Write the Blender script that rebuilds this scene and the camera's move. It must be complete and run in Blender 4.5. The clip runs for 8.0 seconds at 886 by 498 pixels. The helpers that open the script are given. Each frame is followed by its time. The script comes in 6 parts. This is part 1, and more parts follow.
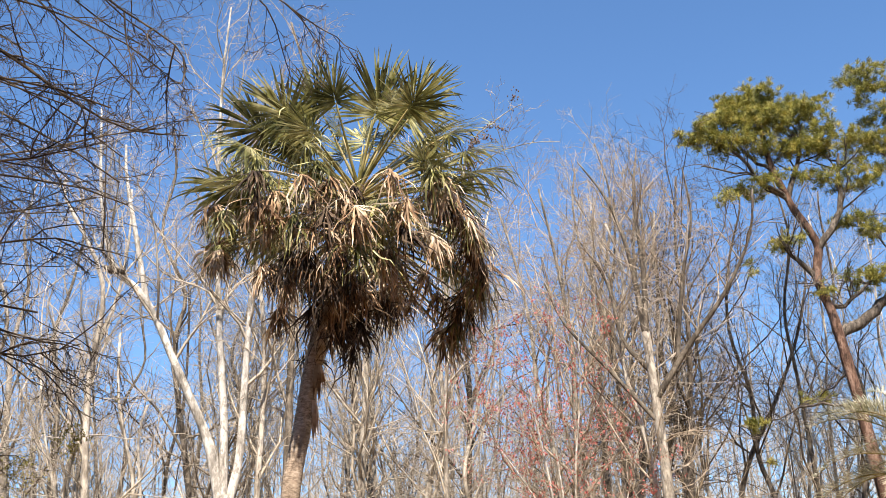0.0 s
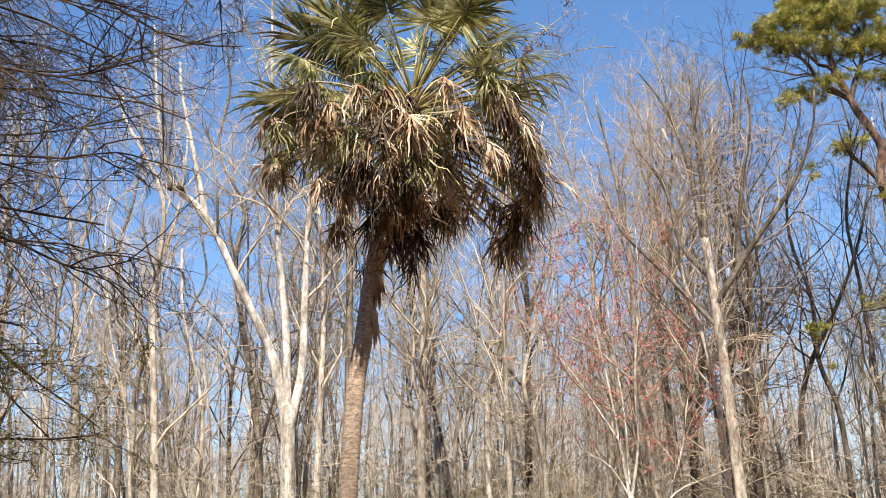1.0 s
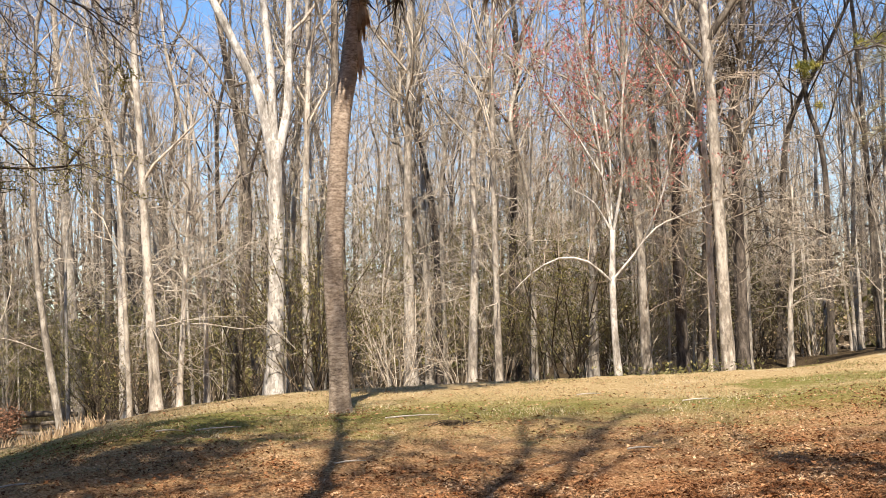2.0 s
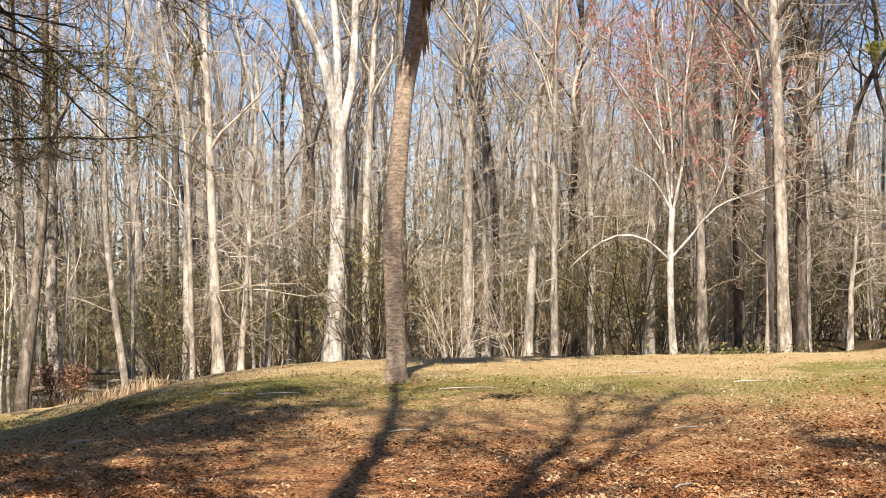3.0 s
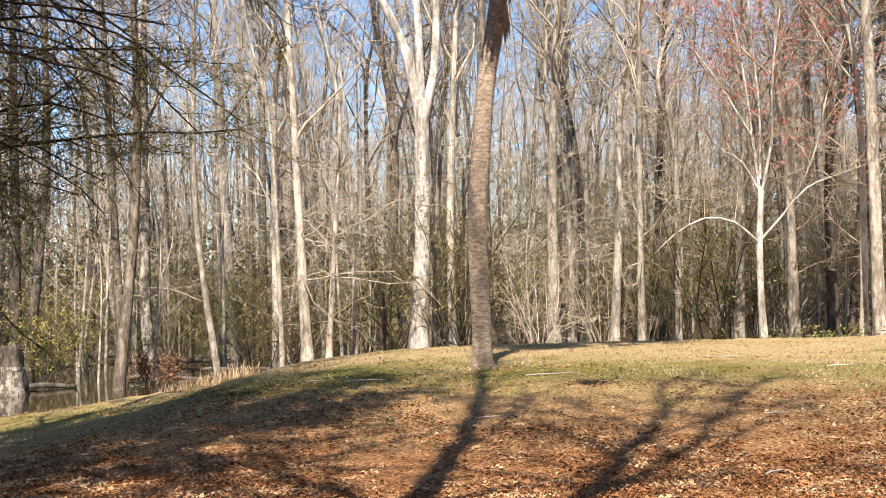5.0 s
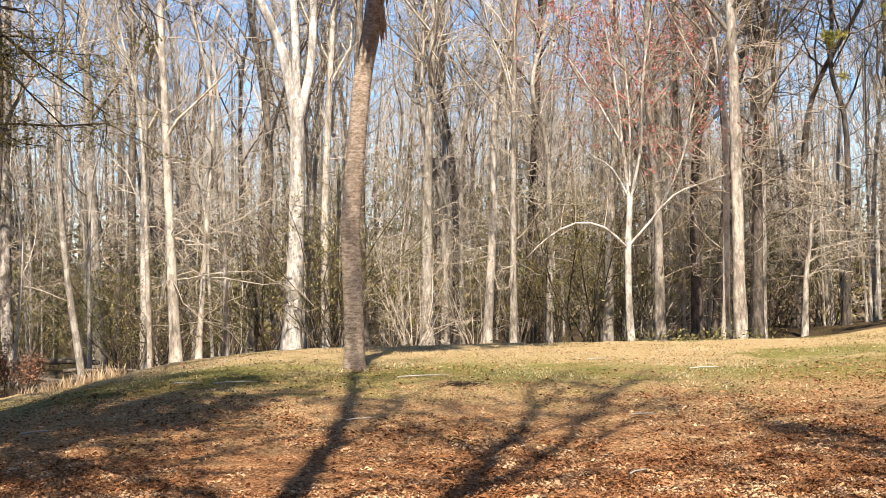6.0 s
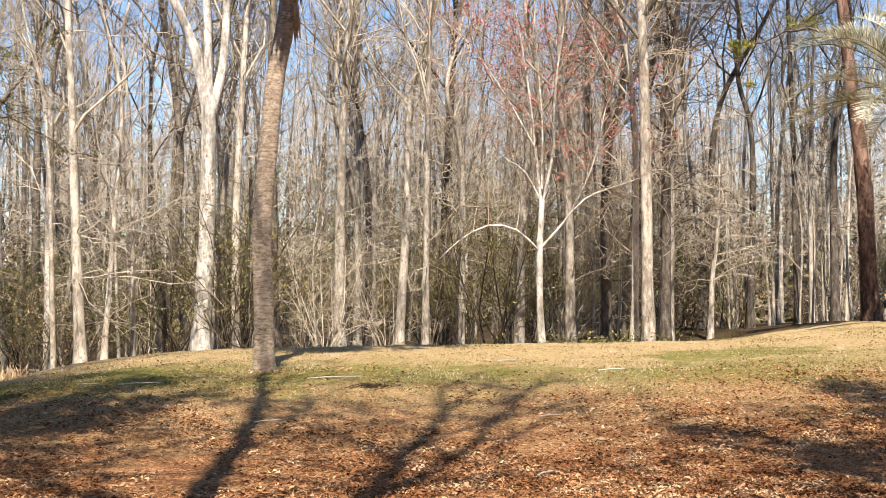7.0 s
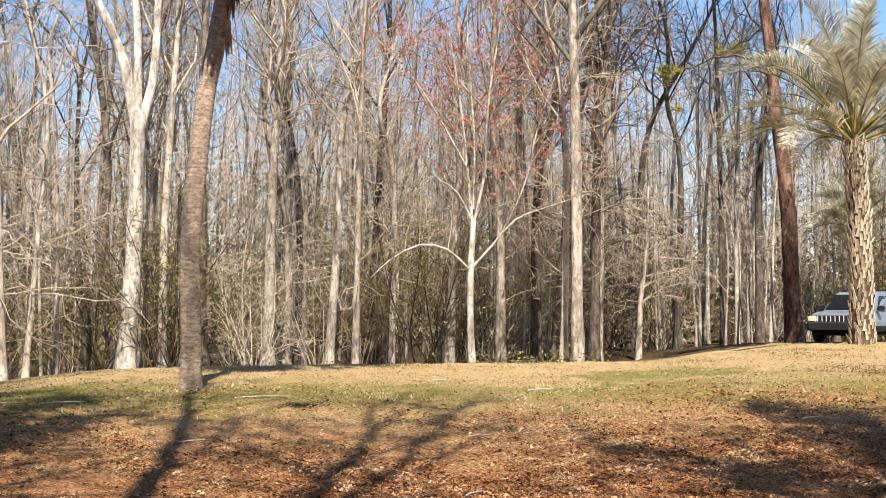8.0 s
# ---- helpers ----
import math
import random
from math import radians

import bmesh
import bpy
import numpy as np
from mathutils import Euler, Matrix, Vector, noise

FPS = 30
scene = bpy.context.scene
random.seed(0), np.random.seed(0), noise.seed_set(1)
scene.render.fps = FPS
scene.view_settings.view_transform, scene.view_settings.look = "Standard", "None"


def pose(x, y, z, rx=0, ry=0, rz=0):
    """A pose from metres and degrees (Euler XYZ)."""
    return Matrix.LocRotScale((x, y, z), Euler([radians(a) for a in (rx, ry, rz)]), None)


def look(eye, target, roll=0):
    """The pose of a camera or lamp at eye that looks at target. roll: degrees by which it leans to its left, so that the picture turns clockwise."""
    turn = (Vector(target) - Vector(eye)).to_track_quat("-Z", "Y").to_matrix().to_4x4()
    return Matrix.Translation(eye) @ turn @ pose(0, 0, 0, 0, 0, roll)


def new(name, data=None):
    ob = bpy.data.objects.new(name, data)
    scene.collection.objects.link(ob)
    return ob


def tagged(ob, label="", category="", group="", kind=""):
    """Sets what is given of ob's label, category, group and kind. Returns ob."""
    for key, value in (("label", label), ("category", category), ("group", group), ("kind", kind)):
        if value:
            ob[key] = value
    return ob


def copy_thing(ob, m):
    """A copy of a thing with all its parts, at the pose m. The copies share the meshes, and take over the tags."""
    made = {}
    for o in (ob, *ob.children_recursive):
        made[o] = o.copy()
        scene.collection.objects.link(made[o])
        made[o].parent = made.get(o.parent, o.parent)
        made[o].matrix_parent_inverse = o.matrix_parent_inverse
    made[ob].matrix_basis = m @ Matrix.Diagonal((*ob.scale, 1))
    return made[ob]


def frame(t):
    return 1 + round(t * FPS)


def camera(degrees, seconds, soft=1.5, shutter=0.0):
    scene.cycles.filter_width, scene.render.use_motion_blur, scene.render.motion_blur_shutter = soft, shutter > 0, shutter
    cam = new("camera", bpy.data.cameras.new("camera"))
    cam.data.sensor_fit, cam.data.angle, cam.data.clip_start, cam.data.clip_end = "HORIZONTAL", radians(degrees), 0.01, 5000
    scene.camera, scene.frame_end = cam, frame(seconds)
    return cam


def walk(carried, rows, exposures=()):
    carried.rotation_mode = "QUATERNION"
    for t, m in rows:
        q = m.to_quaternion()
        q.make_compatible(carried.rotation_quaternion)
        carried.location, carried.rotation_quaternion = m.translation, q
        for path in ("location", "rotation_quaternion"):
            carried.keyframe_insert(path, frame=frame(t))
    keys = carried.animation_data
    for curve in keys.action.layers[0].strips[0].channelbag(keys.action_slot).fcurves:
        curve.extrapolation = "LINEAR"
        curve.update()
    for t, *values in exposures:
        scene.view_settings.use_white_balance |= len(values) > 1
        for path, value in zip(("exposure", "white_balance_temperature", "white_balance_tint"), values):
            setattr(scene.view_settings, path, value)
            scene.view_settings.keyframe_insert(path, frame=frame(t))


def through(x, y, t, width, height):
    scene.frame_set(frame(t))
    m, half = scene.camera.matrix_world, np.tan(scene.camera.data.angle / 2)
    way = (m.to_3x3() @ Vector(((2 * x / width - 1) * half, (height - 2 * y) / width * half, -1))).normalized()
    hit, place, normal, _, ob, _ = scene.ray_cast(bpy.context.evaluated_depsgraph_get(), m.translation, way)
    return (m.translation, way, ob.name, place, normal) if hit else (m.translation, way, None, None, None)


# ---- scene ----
cam = camera(43.0, 8.0, soft=0.8)
EXPOSURES = [(0.0, 1.15), (1.0, 1.11), (1.6, 1.07), (3.0, 1.2), (5.5, 1.23), (7.0, 1.22), (8.0, 1.16)]
ROWS = [
    (0, -0.008, 0.192, 1.684, -7.808, 21.668, 2.457),
    (0.5, -0.029, 0.224, 1.693, -5.592, 18.874, 2.831),
    (1, -0.045, 0.218, 1.618, -4.781, 17.382, 2.618),
    (1.5, -0.033, 0.302, 1.547, -6.172, 9.526, 1.628),
    (1.7, -0.029, 0.367, 1.529, -6.187, 6.367, 2.371),
    (2.8, 0.007, -0.031, 1.609, -3.203, 2.801, 0.762),
    (3, 0.003, -0.014, 1.604, -2.485, 2.694, 0.654),
    (3.5, 0, 0, 1.6, 0.03, 2.5, 0.688),
    (4, 0.006, 0.004, 1.598, 2.002, 2.215, 0.994),
    (4.2, 0.027, 0.02, 1.607, 2.358, 2.124, 1.279),
    (5.3, 0.011, -0.056, 1.619, 1.202, 2.033, 1.416),
    (5.5, 0.026, -0.007, 1.607, 0.261, 2.055, 1.32),
    (6, 0.046, 0.001, 1.608, -4.473, 2.034, 0.827),
    (6.5, 0.05, 0.011, 1.607, -7.147, 1.986, 0.725),
    (7, 0.066, 0.02, 1.615, -8.898, 2.038, 0.383),
    (7.5, 0.082, 0.043, 1.619, -10.871, 2.622, -0.213),
    (8, 0.084, 0.05, 1.61, -12.395, 3.024, -0.032),
]
walk(cam, [(t, pose(x, y, z, 90 + pitch, roll, yaw)) for t, x, y, z, yaw, pitch, roll in ROWS], EXPOSURES)

# ---- world, sun ----
SUN_AZ = math.radians(186.5)      # the sun stands behind the camera, a little to its left
SUN_EL = math.radians(51)
world = bpy.data.worlds.new("sky")
scene.world = world
world.use_nodes = True
wn = world.node_tree
sky = wn.nodes.new("ShaderNodeTexSky")
sky.sky_type, sky.sun_disc, sky.sun_elevation, sky.sun_rotation = "NISHITA", False, SUN_EL, SUN_AZ
sky.altitude, sky.air_density, sky.dust_density, sky.ozone_density = 100, 1.0, 0.45, 3.2
clear = wn.nodes.new("ShaderNodeHueSaturation")
clear.inputs["Hue"].default_value, clear.inputs["Saturation"].default_value, clear.inputs["Value"].default_value = 0.502, 1.14, 1.13
wn.links.new(sky.outputs[0], clear.inputs["Color"])
wn.links.new(clear.outputs[0], wn.nodes["Background"].inputs[0])
wn.nodes["Background"].inputs[1].default_value = 0.088
sun = new("sun", bpy.data.lights.new("sun", "SUN"))
sun.data.energy, sun.data.angle, sun.data.color = 5.0, math.radians(0.55), (1.0, 0.90, 0.772)
to_sun = Vector((math.sin(SUN_AZ) * math.cos(SUN_EL), math.cos(SUN_AZ) * math.cos(SUN_EL), math.sin(SUN_EL)))
sun.matrix_world = look(to_sun * 60, (0, 0, 0))


# ---- materials ----
def material(name, rough=0.85, spec=0.25):
    m = bpy.data.materials.new(name)
    m.use_nodes = True
    b = m.node_tree.nodes["Principled BSDF"]
    b.inputs["Roughness"].default_value = rough
    b.inputs["Specular IOR Level"].default_value = spec
    return m, m.node_tree, b


def node(nt, kind, **values):
    n = nt.nodes.new("ShaderNode" + kind)
    for key, value in values.items():
        n.inputs[key].default_value = value
    return n


def noise_at(nt, scale, detail=4.0, stretch=None, rough=0.55, coord="Object"):
    """Noise in object (or world) space, with the axes stretched."""
    tex = node(nt, "Tex" + "Noise", Scale=scale, Detail=detail, Roughness=rough)
    co = nt.nodes.new("ShaderNodeTexCoord") if coord == "Object" else nt.nodes.new("ShaderNodeNewGeometry")
    out = co.outputs["Object"] if coord == "Object" else co.outputs["Position"]
    mp = nt.nodes.new("ShaderNodeMapping")
    mp.inputs["Scale"].default_value = stretch or (1, 1, 1)
    nt.links.new(out, mp.inputs[0])
    nt.links.new(mp.outputs[0], tex.inputs["Vector"])
    return tex.outputs["Fac"]


def ramp(nt, fac, stops):
    r = nt.nodes.new("ShaderNodeValToRGB")
    e = r.color_ramp.elements
    while len(e) < len(stops):
        e.new(0.5)
    for el, (pos, col) in zip(e, stops):
        el.position, el.color = pos, (*col, 1)
    nt.links.new(fac, r.inputs[0])
    return r.outputs[0]


def mix(nt, a, b, fac, how="MIX"):
    m = nt.nodes.new("ShaderNodeMix")
    m.data_type, m.blend_type = "RGBA", how
    for value, socket in ((fac, m.inputs[0]), (a, m.inputs[6]), (b, m.inputs[7])):
        if isinstance(value, (int, float)):
            socket.default_value = value
        elif isinstance(value, tuple):
            socket.default_value = (*value, 1)
        else:
            nt.links.new(value, socket)
    return m.outputs[2]


def bump(nt, b, height, strength=0.5, distance=0.02):
    n = node(nt, "Bump", Strength=strength, Distance=distance)
    nt.links.new(height, n.inputs["Height"])
    nt.links.new(n.outputs[0], b.inputs["Normal"])


def vary(nt, colour, low=0.75, high=1.2):
    """Each object a little lighter or darker."""
    info = nt.nodes.new("ShaderNodeObjectInfo")
    r = node(nt, "MapRange")
    r.inputs[3].default_value, r.inputs[4].default_value = low, high
    nt.links.new(info.outputs["Random"], r.inputs[0])
    grey = nt.nodes.new("ShaderNodeCombineColor")
    for i in range(3):
        nt.links.new(r.outputs[0], grey.inputs[i])
    return mix(nt, colour, grey.outputs[0], 1.0, "MULTIPLY")


def island(nt, colour, low=0.7, high=1.25):
    """Each loose piece of a mesh a little lighter or darker."""
    info = nt.nodes.new("ShaderNodeNewGeometry")
    r = node(nt, "MapRange")
    r.inputs[3].default_value, r.inputs[4].default_value = low, high
    nt.links.new(info.outputs["Random Per Island"], r.inputs[0])
    grey = nt.nodes.new("ShaderNodeCombineColor")
    for i in range(3):
        nt.links.new(r.outputs[0], grey.inputs[i])
    return mix(nt, colour, grey.outputs[0], 1.0, "MULTIPLY")


def bark(name, dark, mid, light, scale=7.0, blotch=0.5, spread=(0.8, 1.15), relief=0.6):
    m, nt, b = material(name, 0.9, 0.2)
    grain = noise_at(nt, scale, 8, (1, 1, 0.3), 0.72)
    patch = noise_at(nt, 1.6, 3, (1, 1, 0.6))
    col = ramp(nt, grain, [(0.40, dark), (0.49, mid), (0.60, light)])
    pale = ramp(nt, patch, [(blotch - 0.06, (0, 0, 0)), (blotch + 0.08, (1, 1, 1))])
    col = mix(nt, col, mix(nt, light, col, 0.45), pale)
    stain = noise_at(nt, 5.5, 8, (1, 1, 0.6), 0.75)
    col = mix(nt, col, mix(nt, dark, mid, 0.5), ramp(nt, stain, [(0.50, (0, 0, 0)), (0.57, (0.9, 0.9, 0.9))]))
    nt.links.new(vary(nt, col, *spread), b.inputs["Base Color"])
    bump(nt, b, grain, relief, 0.05)
    return m


GREY_BARK = bark("grey_bark", (0.12, 0.10, 0.078), (0.28, 0.24, 0.193), (0.48, 0.43, 0.36), 6, 0.53)
# grey bark darkened: the shade deep in the woods sits in its colour
SHADE_TONED_BARK = bark("shade_toned_bark", (0.05, 0.04, 0.03), (0.12, 0.097, 0.074), (0.22, 0.185, 0.145), 6, 0.55)
MOTTLED_BARK = bark("mottled_bark", (0.03, 0.024, 0.019), (0.11, 0.09, 0.072), (0.45, 0.40, 0.34), 5, 0.56)
PALE_BARK = bark("pale_bark", (0.15, 0.125, 0.097), (0.37, 0.32, 0.26), (0.58, 0.52, 0.44), 5, 0.5)
WHITE_BARK = bark("white_bark", (0.15, 0.13, 0.105), (0.38, 0.345, 0.30), (0.63, 0.585, 0.525), 5, 0.52, (0.95, 1.05))
DARK_BARK = bark("dark_bark", (0.035, 0.028, 0.022), (0.09, 0.073, 0.058), (0.17, 0.14, 0.115), 7, 0.6)
PINE_BARK = bark("pine_bark", (0.028, 0.017, 0.012), (0.12, 0.067, 0.047), (0.25, 0.16, 0.12), 4, 0.58, (0.95, 1.05), 1.0)
TWIG = bark("twig_bark", (0.15, 0.113, 0.077), (0.27, 0.212, 0.153), (0.40, 0.325, 0.245), 3, 0.55, (0.75, 1.2), 0.0)
PALE_TWIG = bark("pale_twig_bark", (0.23, 0.185, 0.135), (0.40, 0.335, 0.258), (0.55, 0.475, 0.38), 3, 0.5, (0.85, 1.15), 0.0)
DARK_TWIG = bark("dark_twig_bark", (0.028, 0.02, 0.013), (0.068, 0.05, 0.032), (0.155, 0.115, 0.073), 3, 0.55, (0.9, 1.1), 0.0)


def leafy(name, a, b_col, c, rough=0.55, through=0.25, spread=(0.6, 1.35), size=2.5, spec=0.35):
    """Leaves: three tones, each leaf its own, some light shining through."""
    m, nt, b = material(name, rough, spec)
    col = ramp(nt, noise_at(nt, size, 3), [(0.38, a), (0.5, b_col), (0.62, c)])
    col = island(nt, col, *spread)
    nt.links.new(col, b.inputs["Base Color"])
    t = node(nt, "BsdfTranslucent")
    nt.links.new(col, t.inputs[0])
    ms = nt.nodes.new("ShaderNodeMixShader")
    ms.inputs[0].default_value = through
    nt.links.new(b.outputs[0], ms.inputs[1])
    nt.links.new(t.outputs[0], ms.inputs[2])
    nt.links.new(ms.outputs[0], nt.nodes["Material Output"].inputs[0])
    return m


FROND = leafy("palm_frond", (0.06, 0.062, 0.018), (0.18, 0.172, 0.056), (0.42, 0.39, 0.20), 0.32, 0.25, (0.4, 1.75))
FROND_DEAD = leafy("dead_palm_frond", (0.15, 0.08, 0.038), (0.38, 0.25, 0.145), (0.64, 0.52, 0.38), 0.75, 0.08, (0.3, 1.35))
# weathered brown, darkened further to stand in for shade under the crown
FROND_OLD_SHADED = leafy("weathered_shaded_frond", (0.022, 0.014, 0.009), (0.05, 0.031, 0.02), (0.12, 0.082, 0.052), 0.85, 0.05, (0.4, 1.4))
FROND_PALE = leafy("feather_palm_frond", (0.27, 0.27, 0.17), (0.48, 0.465, 0.33), (0.70, 0.67, 0.54), 0.42, 0.25, (0.45, 1.4))
NEEDLE = leafy("pine_needle", (0.12, 0.125, 0.024), (0.25, 0.235, 0.042), (0.40, 0.34, 0.075), 0.5, 0.2)
BUDS = leafy("red_buds", (0.34, 0.075, 0.065), (0.50, 0.14, 0.12), (0.60, 0.25, 0.21), 0.7, 0.3)
BUSH = leafy("olive_leaves", (0.085, 0.082, 0.022), (0.185, 0.162, 0.05), (0.32, 0.262, 0.10), 0.55, 0.25)
BROWN = leafy("brown_thicket", (0.085, 0.06, 0.036), (0.19, 0.14, 0.088), (0.32, 0.25, 0.17), 0.85, 0.15)
OLIVE = leafy("olive_understorey", (0.11, 0.105, 0.026), (0.21, 0.185, 0.052), (0.34, 0.285, 0.105), 0.55, 0.3)
GOLD = leafy("yellow_green_leaves", (0.17, 0.155, 0.035), (0.30, 0.26, 0.07), (0.44, 0.36, 0.13), 0.55, 0.3)
RUST = leafy("rusty_leaves", (0.10, 0.045, 0.024), (0.19, 0.092, 0.05), (0.30, 0.165, 0.095), 0.8, 0.15)
REED = leafy("dry_reed", (0.17, 0.11, 0.06), (0.29, 0.205, 0.12), (0.42, 0.315, 0.20), 0.8, 0.2)
LITTER = leafy("fallen_leaf", (0.17, 0.07, 0.029), (0.33, 0.165, 0.077), (0.52, 0.345, 0.20), 0.85, 0.05, (0.3, 1.4), 2.5, 0.03)
BLADES = leafy("lawn_grass", (0.16, 0.15, 0.045), (0.36, 0.29, 0.15), (0.55, 0.455, 0.29), 0.9, 0.1, (0.55, 1.3), 0.9, 0.03)
SPROUT = leafy("edge_weeds", (0.07, 0.072, 0.022), (0.14, 0.13, 0.045), (0.25, 0.21, 0.09), 0.6, 0.25)


def lawn_material():
    """Winter lawn: straw and olive grass on the rise, red-brown leaf litter in front of it, darker brown floor in the
    woods.
    """
    m, nt, b = material("lawn", 1.0, 0.0)
    fine = noise_at(nt, 26, 8, None, 0.8, "World")
    mid = noise_at(nt, 1.7, 5, None, 0.6, "World")
    wide = noise_at(nt, 0.33, 4, None, 0.6, "World")
    straw = ramp(nt, fine, [(0.38, (0.20, 0.13, 0.055)), (0.5, (0.41, 0.295, 0.145)), (0.62, (0.60, 0.46, 0.27))])
    green = ramp(nt, fine, [(0.38, (0.075, 0.08, 0.017)), (0.5, (0.165, 0.16, 0.04)), (0.63, (0.32, 0.29, 0.11))])
    litter = ramp(nt, fine, [(0.36, (0.06, 0.024, 0.011)), (0.46, (0.22, 0.098, 0.042)), (0.54, (0.40, 0.205, 0.098)), (0.64, (0.60, 0.385, 0.22))])
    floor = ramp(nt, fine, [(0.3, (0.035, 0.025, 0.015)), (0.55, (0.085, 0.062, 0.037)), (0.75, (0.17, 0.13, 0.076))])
    geo = nt.nodes.new("ShaderNodeNewGeometry")
    xyz = nt.nodes.new("ShaderNodeSeparateXYZ")
    nt.links.new(geo.outputs["Position"], xyz.inputs[0])

    def math_node(op, a, c):
        n = nt.nodes.new("ShaderNodeMath")
        n.operation = op
        for i, v in enumerate((a, c)):
            if isinstance(v, (int, float)):
                n.inputs[i].default_value = v
            else:
                nt.links.new(v, n.inputs[i])
        return n.outputs[0]
    # greener grass before the crest, on the shaded side most of all
    lane = math_node("ADD", xyz.outputs["Y"], math_node("MULTIPLY", xyz.outputs["X"], 0.16))
    lane = math_node("ADD", lane, math_node("MULTIPLY", math_node("SUBTRACT", mid, 0.5), 7.0))
    lane = ramp(nt, math_node("DIVIDE", lane, 30.0), [(0.46, (0, 0, 0)), (0.52, (1, 1, 1)), (0.60, (1, 1, 1)), (0.68, (0, 0, 0))])
    lane = math_node("MULTIPLY", lane, ramp(nt, wide, [(0.38, (0.25, 0.25, 0.25)), (0.56, (0.9, 0.9, 0.9))]))
    def spot(x, y, wide, deep):
        dx = math_node("POWER", math_node("ABSOLUTE", math_node("DIVIDE", math_node("SUBTRACT", xyz.outputs["X"], x), wide), 0), 2.0)
        dy = math_node("POWER", math_node("ABSOLUTE", math_node("DIVIDE", math_node("SUBTRACT", xyz.outputs["Y"], y), deep), 0), 2.0)
        d = math_node("ADD", math_node("ADD", dx, dy), math_node("MULTIPLY", math_node("SUBTRACT", mid, 0.5), 2.4))
        return ramp(nt, d, [(0.35, (0.9, 0.9, 0.9)), (0.95, (0, 0, 0))])
    for x, y, wide, deep in ((2.7, 16.4, 1.3, 1.5), (0.6, 16.6, 0.9, 1.6), (-2.6, 17.0, 2.2, 2.4), (8.2, 19.0, 2.0, 1.7), (6.4, 11.8, 1.0, 0.5)):
        lane = math_node("MAXIMUM", lane, spot(x, y, wide, deep))
    grass = mix(nt, straw, green, lane)
    # litter lies thick up to about 13 m ahead and thins out in tongues
    edge = math_node("ADD", xyz.outputs["Y"], math_node("MULTIPLY", math_node("SUBTRACT", mid, 0.5), 9.0))
    edge = math_node("ADD", edge, math_node("MULTIPLY", math_node("SUBTRACT", wide, 0.5), 7.0))
    near = ramp(nt, math_node("DIVIDE", edge, 30.0), [(0.45, (1, 1, 1)), (0.66, (0, 0, 0))])
    col = mix(nt, grass, litter, near)
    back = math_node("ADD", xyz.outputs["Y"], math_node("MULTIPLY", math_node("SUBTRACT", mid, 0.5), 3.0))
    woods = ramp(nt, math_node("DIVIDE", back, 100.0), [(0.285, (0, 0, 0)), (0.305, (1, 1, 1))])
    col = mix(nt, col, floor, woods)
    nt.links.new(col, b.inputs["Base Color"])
    bump(nt, b, fine, 0.9, 0.05)
    return m


LAWN = lawn_material()


def water_material():
    m, nt, b = material("swamp_water", 0.04, 0.5)
    b.inputs["Base Color"].default_value = (0.030, 0.022, 0.012, 1)
    bump(nt, b, noise_at(nt, 3.0, 3, None, 0.5, "World"), 0.12, 0.02)
    return m


WATER = water_material()


def plain(name, colour, rough, metal=0.0, spec=0.5, grain=0.06):
    m, nt, b = material(name, rough, spec)
    b.inputs["Metallic"].default_value = metal
    lo, hi = tuple(c * (1 - grain) for c in colour), tuple(c * (1 + grain) for c in colour)
    nt.links.new(ramp(nt, noise_at(nt, 9, 4), [(0.35, lo), (0.65, hi)]), b.inputs["Base Color"])
    return m


